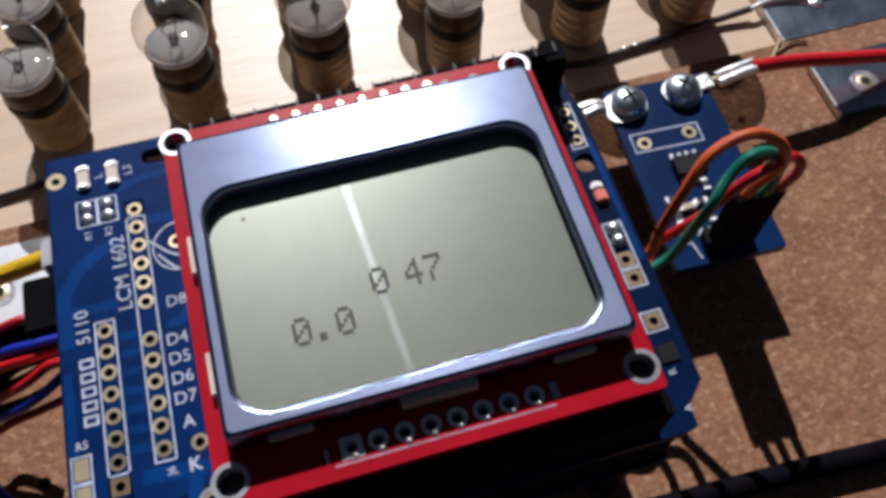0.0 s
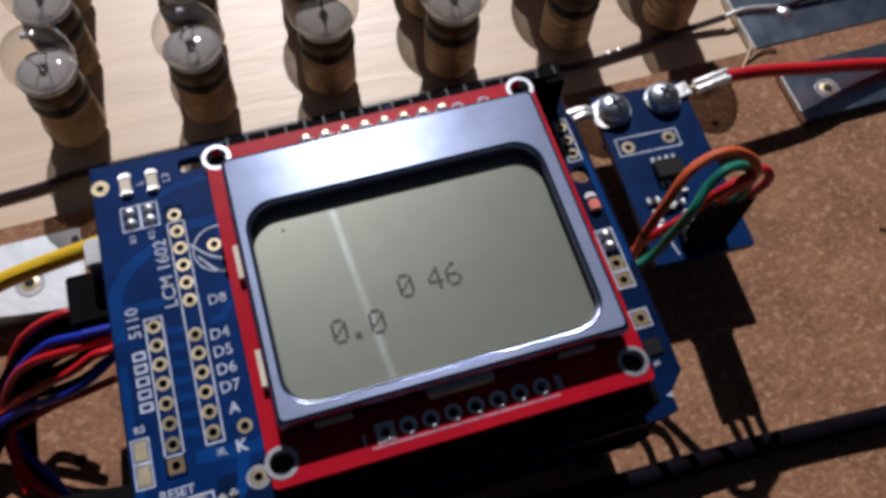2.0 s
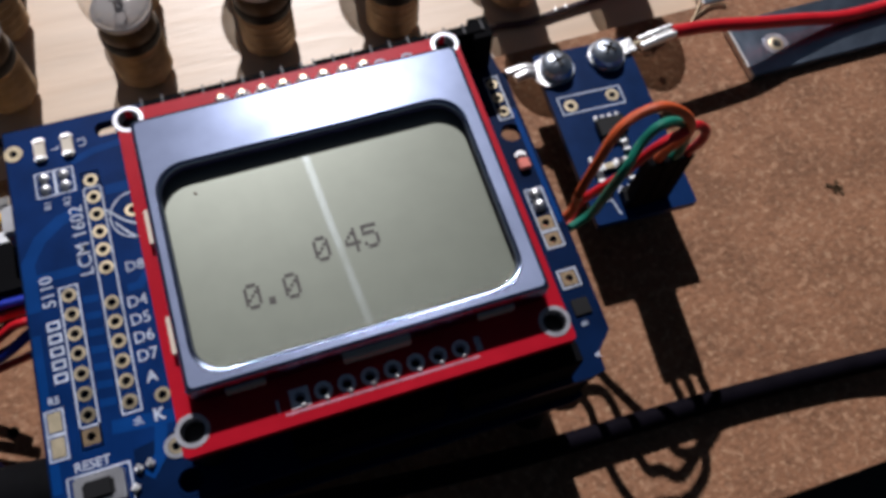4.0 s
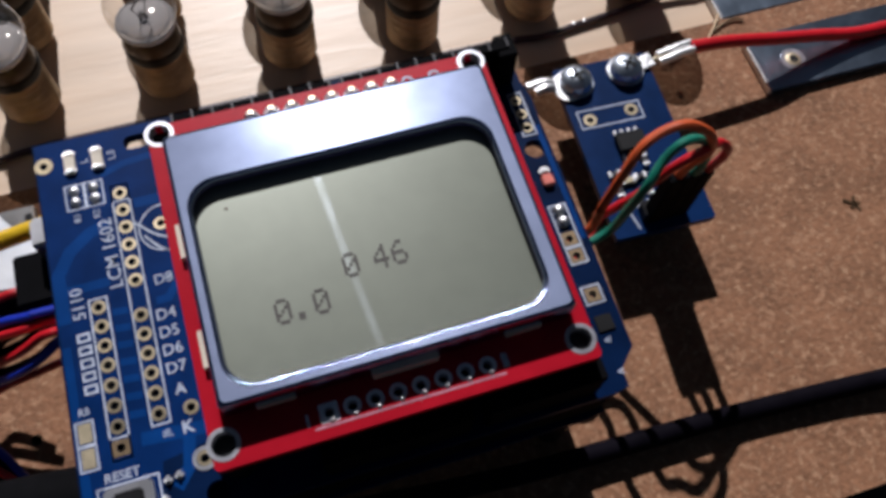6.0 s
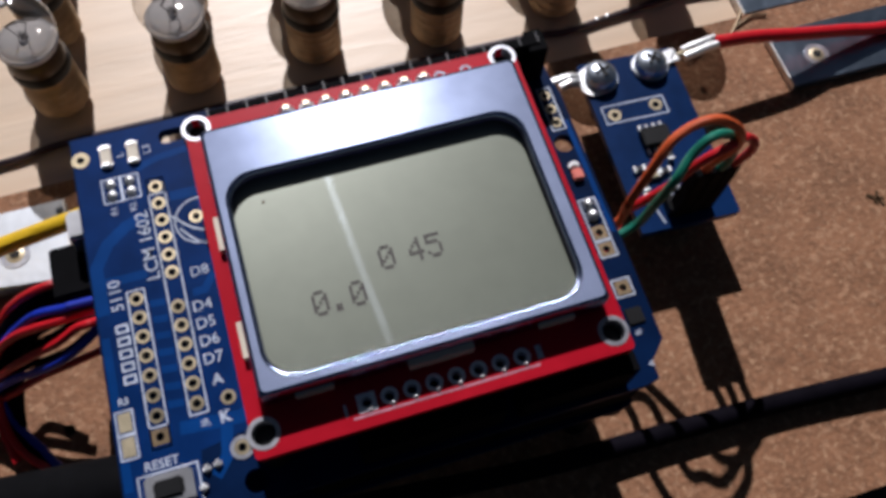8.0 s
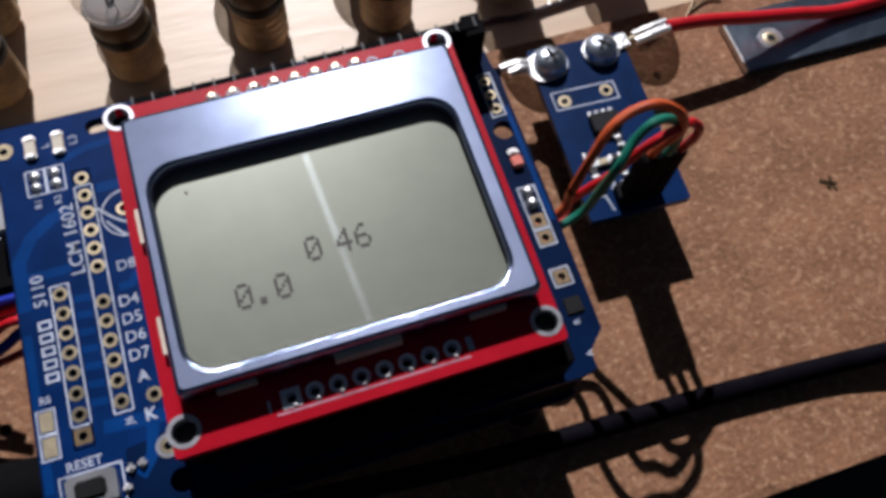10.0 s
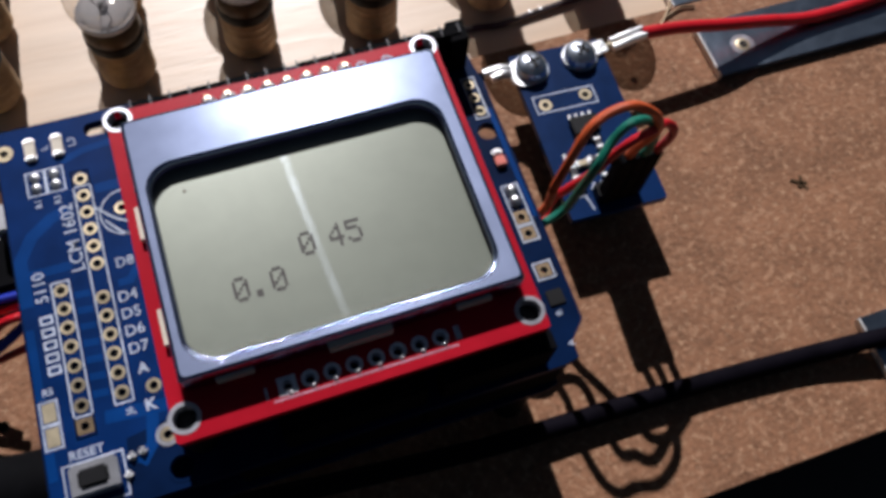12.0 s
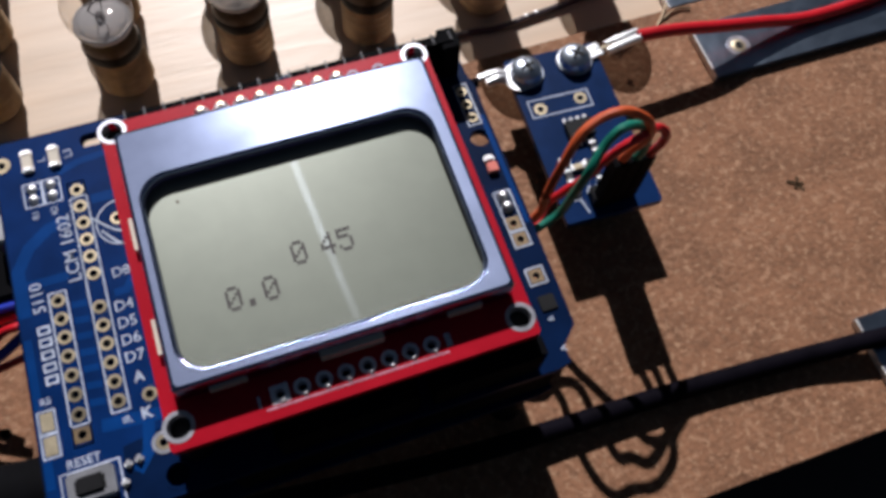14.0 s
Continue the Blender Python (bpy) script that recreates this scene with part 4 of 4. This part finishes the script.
def character(ch, x, y):
    for cell in cells(ch):
        d = new("dot", dot_mesh)
        d.parent, d.matrix_local = lcd, dot_at(x, y, cell)


for ch, x, y in (("0", -0.29, 1.325), (".", -0.08, 1.325), ("0", 0.14, 1.325), ("0", 0.56, 1.655), ("4", 0.91, 1.655)):
    character(ch, x, y)

# ---- wiring loom beside the boards ----
loom = thing("ribbon_connector", (-3.45, 3.55, 2.0), "black connector block with red, black and blue wires", "connector")
part("housing", box(B(), -0.28, -0.4, -0.35, 0.75, 0.38, 0.35, 0.03), M_SOCKET, loom)
LOOM = ((M_RWIRE, [(-3.68, 3.51, 2.10), (-3.86, 3.48, 2.15), (-4.11, 3.46, 2.10), (-4.36, 3.45, 1.95), (-4.61, 3.41, 1.75), (-4.87, 3.29, 1.45), (-5.08, 3.05, 1.10), (-5.24, 2.66, 0.70), (-5.30, 2.20, 0.35), (-5.15, 1.78, 0.20), (-4.84, 1.45, 0.10)]),
        (M_KWIRE, [(-3.72, 3.39, 2.00), (-4.05, 3.41, 2.00), (-4.37, 3.38, 1.85), (-4.71, 3.27, 1.60), (-5.09, 3.14, 1.20), (-5.48, 2.88, 0.80), (-5.90, 2.53, 0.50), (-6.6, 2.2, 0.2)]),
        (M_BWIRE, [(-2.9, 3.0, 2.3), (-3.52, 3.01, 2.30), (-3.61, 3.00, 2.30), (-3.98, 3.06, 2.20), (-4.26, 3.09, 2.00), (-4.69, 3.08, 1.60), (-5.10, 3.02, 1.10), (-5.35, 2.81, 0.80), (-5.57, 2.43, 0.50), (-5.8, 1.9, 0.2)]),
        (M_RWIRE, [(-2.9, 2.9, 2.2), (-3.51, 2.90, 2.20), (-3.74, 2.88, 2.20), (-4.09, 2.91, 2.10), (-4.45, 2.96, 1.90), (-4.84, 2.99, 1.50), (-5.19, 2.85, 1.00), (-5.39, 2.56, 0.50), (-5.41, 2.22, 0.25), (-5.3, 1.7, 0.1)]),
        (M_RWIRE, [(-2.7, 2.75, 2.35), (-3.25, 2.69, 2.30), (-3.35, 2.68, 2.30), (-3.52, 2.68, 2.25), (-3.85, 2.63, 2.05), (-4.28, 2.67, 1.75), (-4.74, 2.71, 1.40), (-5.24, 2.75, 0.90), (-5.76, 2.63, 0.50), (-6.6, 2.5, 0.2)]),
        (M_KWIRE, [(-3.1, 2.85, 1.7), (-3.52, 2.83, 1.60), (-3.85, 2.74, 1.45), (-4.24, 2.73, 1.30), (-4.71, 2.80, 1.10), (-5.13, 2.83, 0.90), (-5.64, 2.80, 0.60), (-6.5, 2.8, 0.3)]),
        (M_KWIRE, [(-3.2, 3.1, 1.7), (-3.66, 3.08, 1.60), (-3.97, 3.01, 1.50), (-4.35, 2.97, 1.40), (-4.76, 2.97, 1.20), (-5.14, 2.93, 0.95), (-5.59, 2.91, 0.70), (-6.5, 2.9, 0.3)]),
        (M_BWIRE, [(-3.1, 2.75, 2.2), (-3.46, 2.52, 2.10), (-3.85, 2.43, 1.90), (-4.29, 2.47, 1.60), (-4.83, 2.60, 1.20), (-5.38, 2.64, 0.75), (-5.87, 2.62, 0.40), (-6.6, 2.6, 0.2)]),
        (M_RWIRE, [(-3.5, 2.65, 1.3), (-4.12, 2.63, 1.10), (-4.46, 2.62, 1.00), (-4.76, 2.60, 0.85), (-5.12, 2.59, 0.65), (-5.53, 2.61, 0.40), (-5.89, 2.61, 0.30), (-6.6, 2.7, 0.1)]),
        (M_RWIRE, [(-4.0, 3.4, 1.6), (-4.56, 3.33, 1.30), (-4.85, 3.21, 1.10), (-5.11, 2.97, 0.80), (-5.30, 2.59, 0.45), (-5.31, 2.19, 0.25), (-5.14, 1.79, 0.15), (-4.90, 1.51, 0.10), (-4.4, 1.0, 0.08)]),
        (M_KWIRE, [(-4.1, 3.6, 1.6), (-4.65, 3.51, 1.20), (-4.91, 3.07, 0.90), (-5.10, 2.65, 0.55), (-5.17, 2.38, 0.35), (-5.13, 2.03, 0.20), (-4.96, 1.63, 0.10), (-4.5, 1.1, 0.08)]),
        (M_KWIRE, [(-3.7, 3.45, 1.9), (-4.3, 3.42, 1.8), (-4.75, 3.3, 1.45), (-5.0, 3.0, 1.0), (-5.2, 2.6, 0.55), (-5.25, 2.2, 0.25), (-5.05, 1.7, 0.12), (-4.7, 1.2, 0.08)]),
        (M_BWIRE, [(-5.0, 3.2, 1.2), (-5.22, 2.97, 0.90), (-5.24, 2.60, 0.60), (-5.19, 2.28, 0.35), (-5.06, 2.02, 0.22), (-4.89, 1.77, 0.15), (-4.73, 1.49, 0.10), (-4.4, 1.1, 0.08)]))
# copies of two black wires, added to fill the dark of wires and shadow
LOOM += tuple((M_KWIRE, [(x + 0.04 * d, y - 0.11 * d, max(0.07, z - 0.07 * d)) for x, y, z in LOOM[n][1]]) for n in (1, 11) for d in (1, 2, 3))
for mt, pts in LOOM:
    part("wire", tube(B(), [(x + 3.45, y - 3.55, z - 2.0) for x, y, z in pts], 0.064, 10), mt, loom)

TICKS = ((0.0, "7"), (0.12, "5"), (0.35, "3"), (0.7, "6"), (1.1, "5"), (1.3, "7"), (1.5, "5"), (1.7, "6"), (2.1, "5"), (2.3, "6"), (3.1, "3"), (3.5, "5"), (4.3, "6"), (4.9, "5"), (5.85, "6"), (6.3, "5"), (6.45, "3"), (6.7, "4"), (6.9, "6"), (7.1, "4"), (7.3, "6"), (7.45, "5"),
         (8.3, "6"), (8.6, "5"), (8.95, "6"), (9.05, "5"), (9.8, "6"), (10.6, "5"), (11.2, "7"), (11.42, "6"), (11.65, "5"), (12.35, "4"), (12.55, "6"), (12.95, "4"), (13.12, "5"))
MOST = max(len(cells(c)) for _, c in TICKS)
ticking = []
for k in range(MOST):
    d = new("dot", dot_mesh)
    d.parent = lcd
    ticking.append(d)


def motions():
    """The last figure of the reading changes: its dots shift to their new cells."""
    for k, d in enumerate(ticking):
        rows, held = [], None
        for t, ch in TICKS:
            cs = cells(ch)
            m = dot_at(1.12, 1.655, cs[k % len(cs)], k // len(cs) + 0.05 * k)
            if held is not None:
                rows.append((t - 0.034, held))
            rows.append((t, m))
            held = m
        walk(d, rows + [(14.0, held)])


motions()
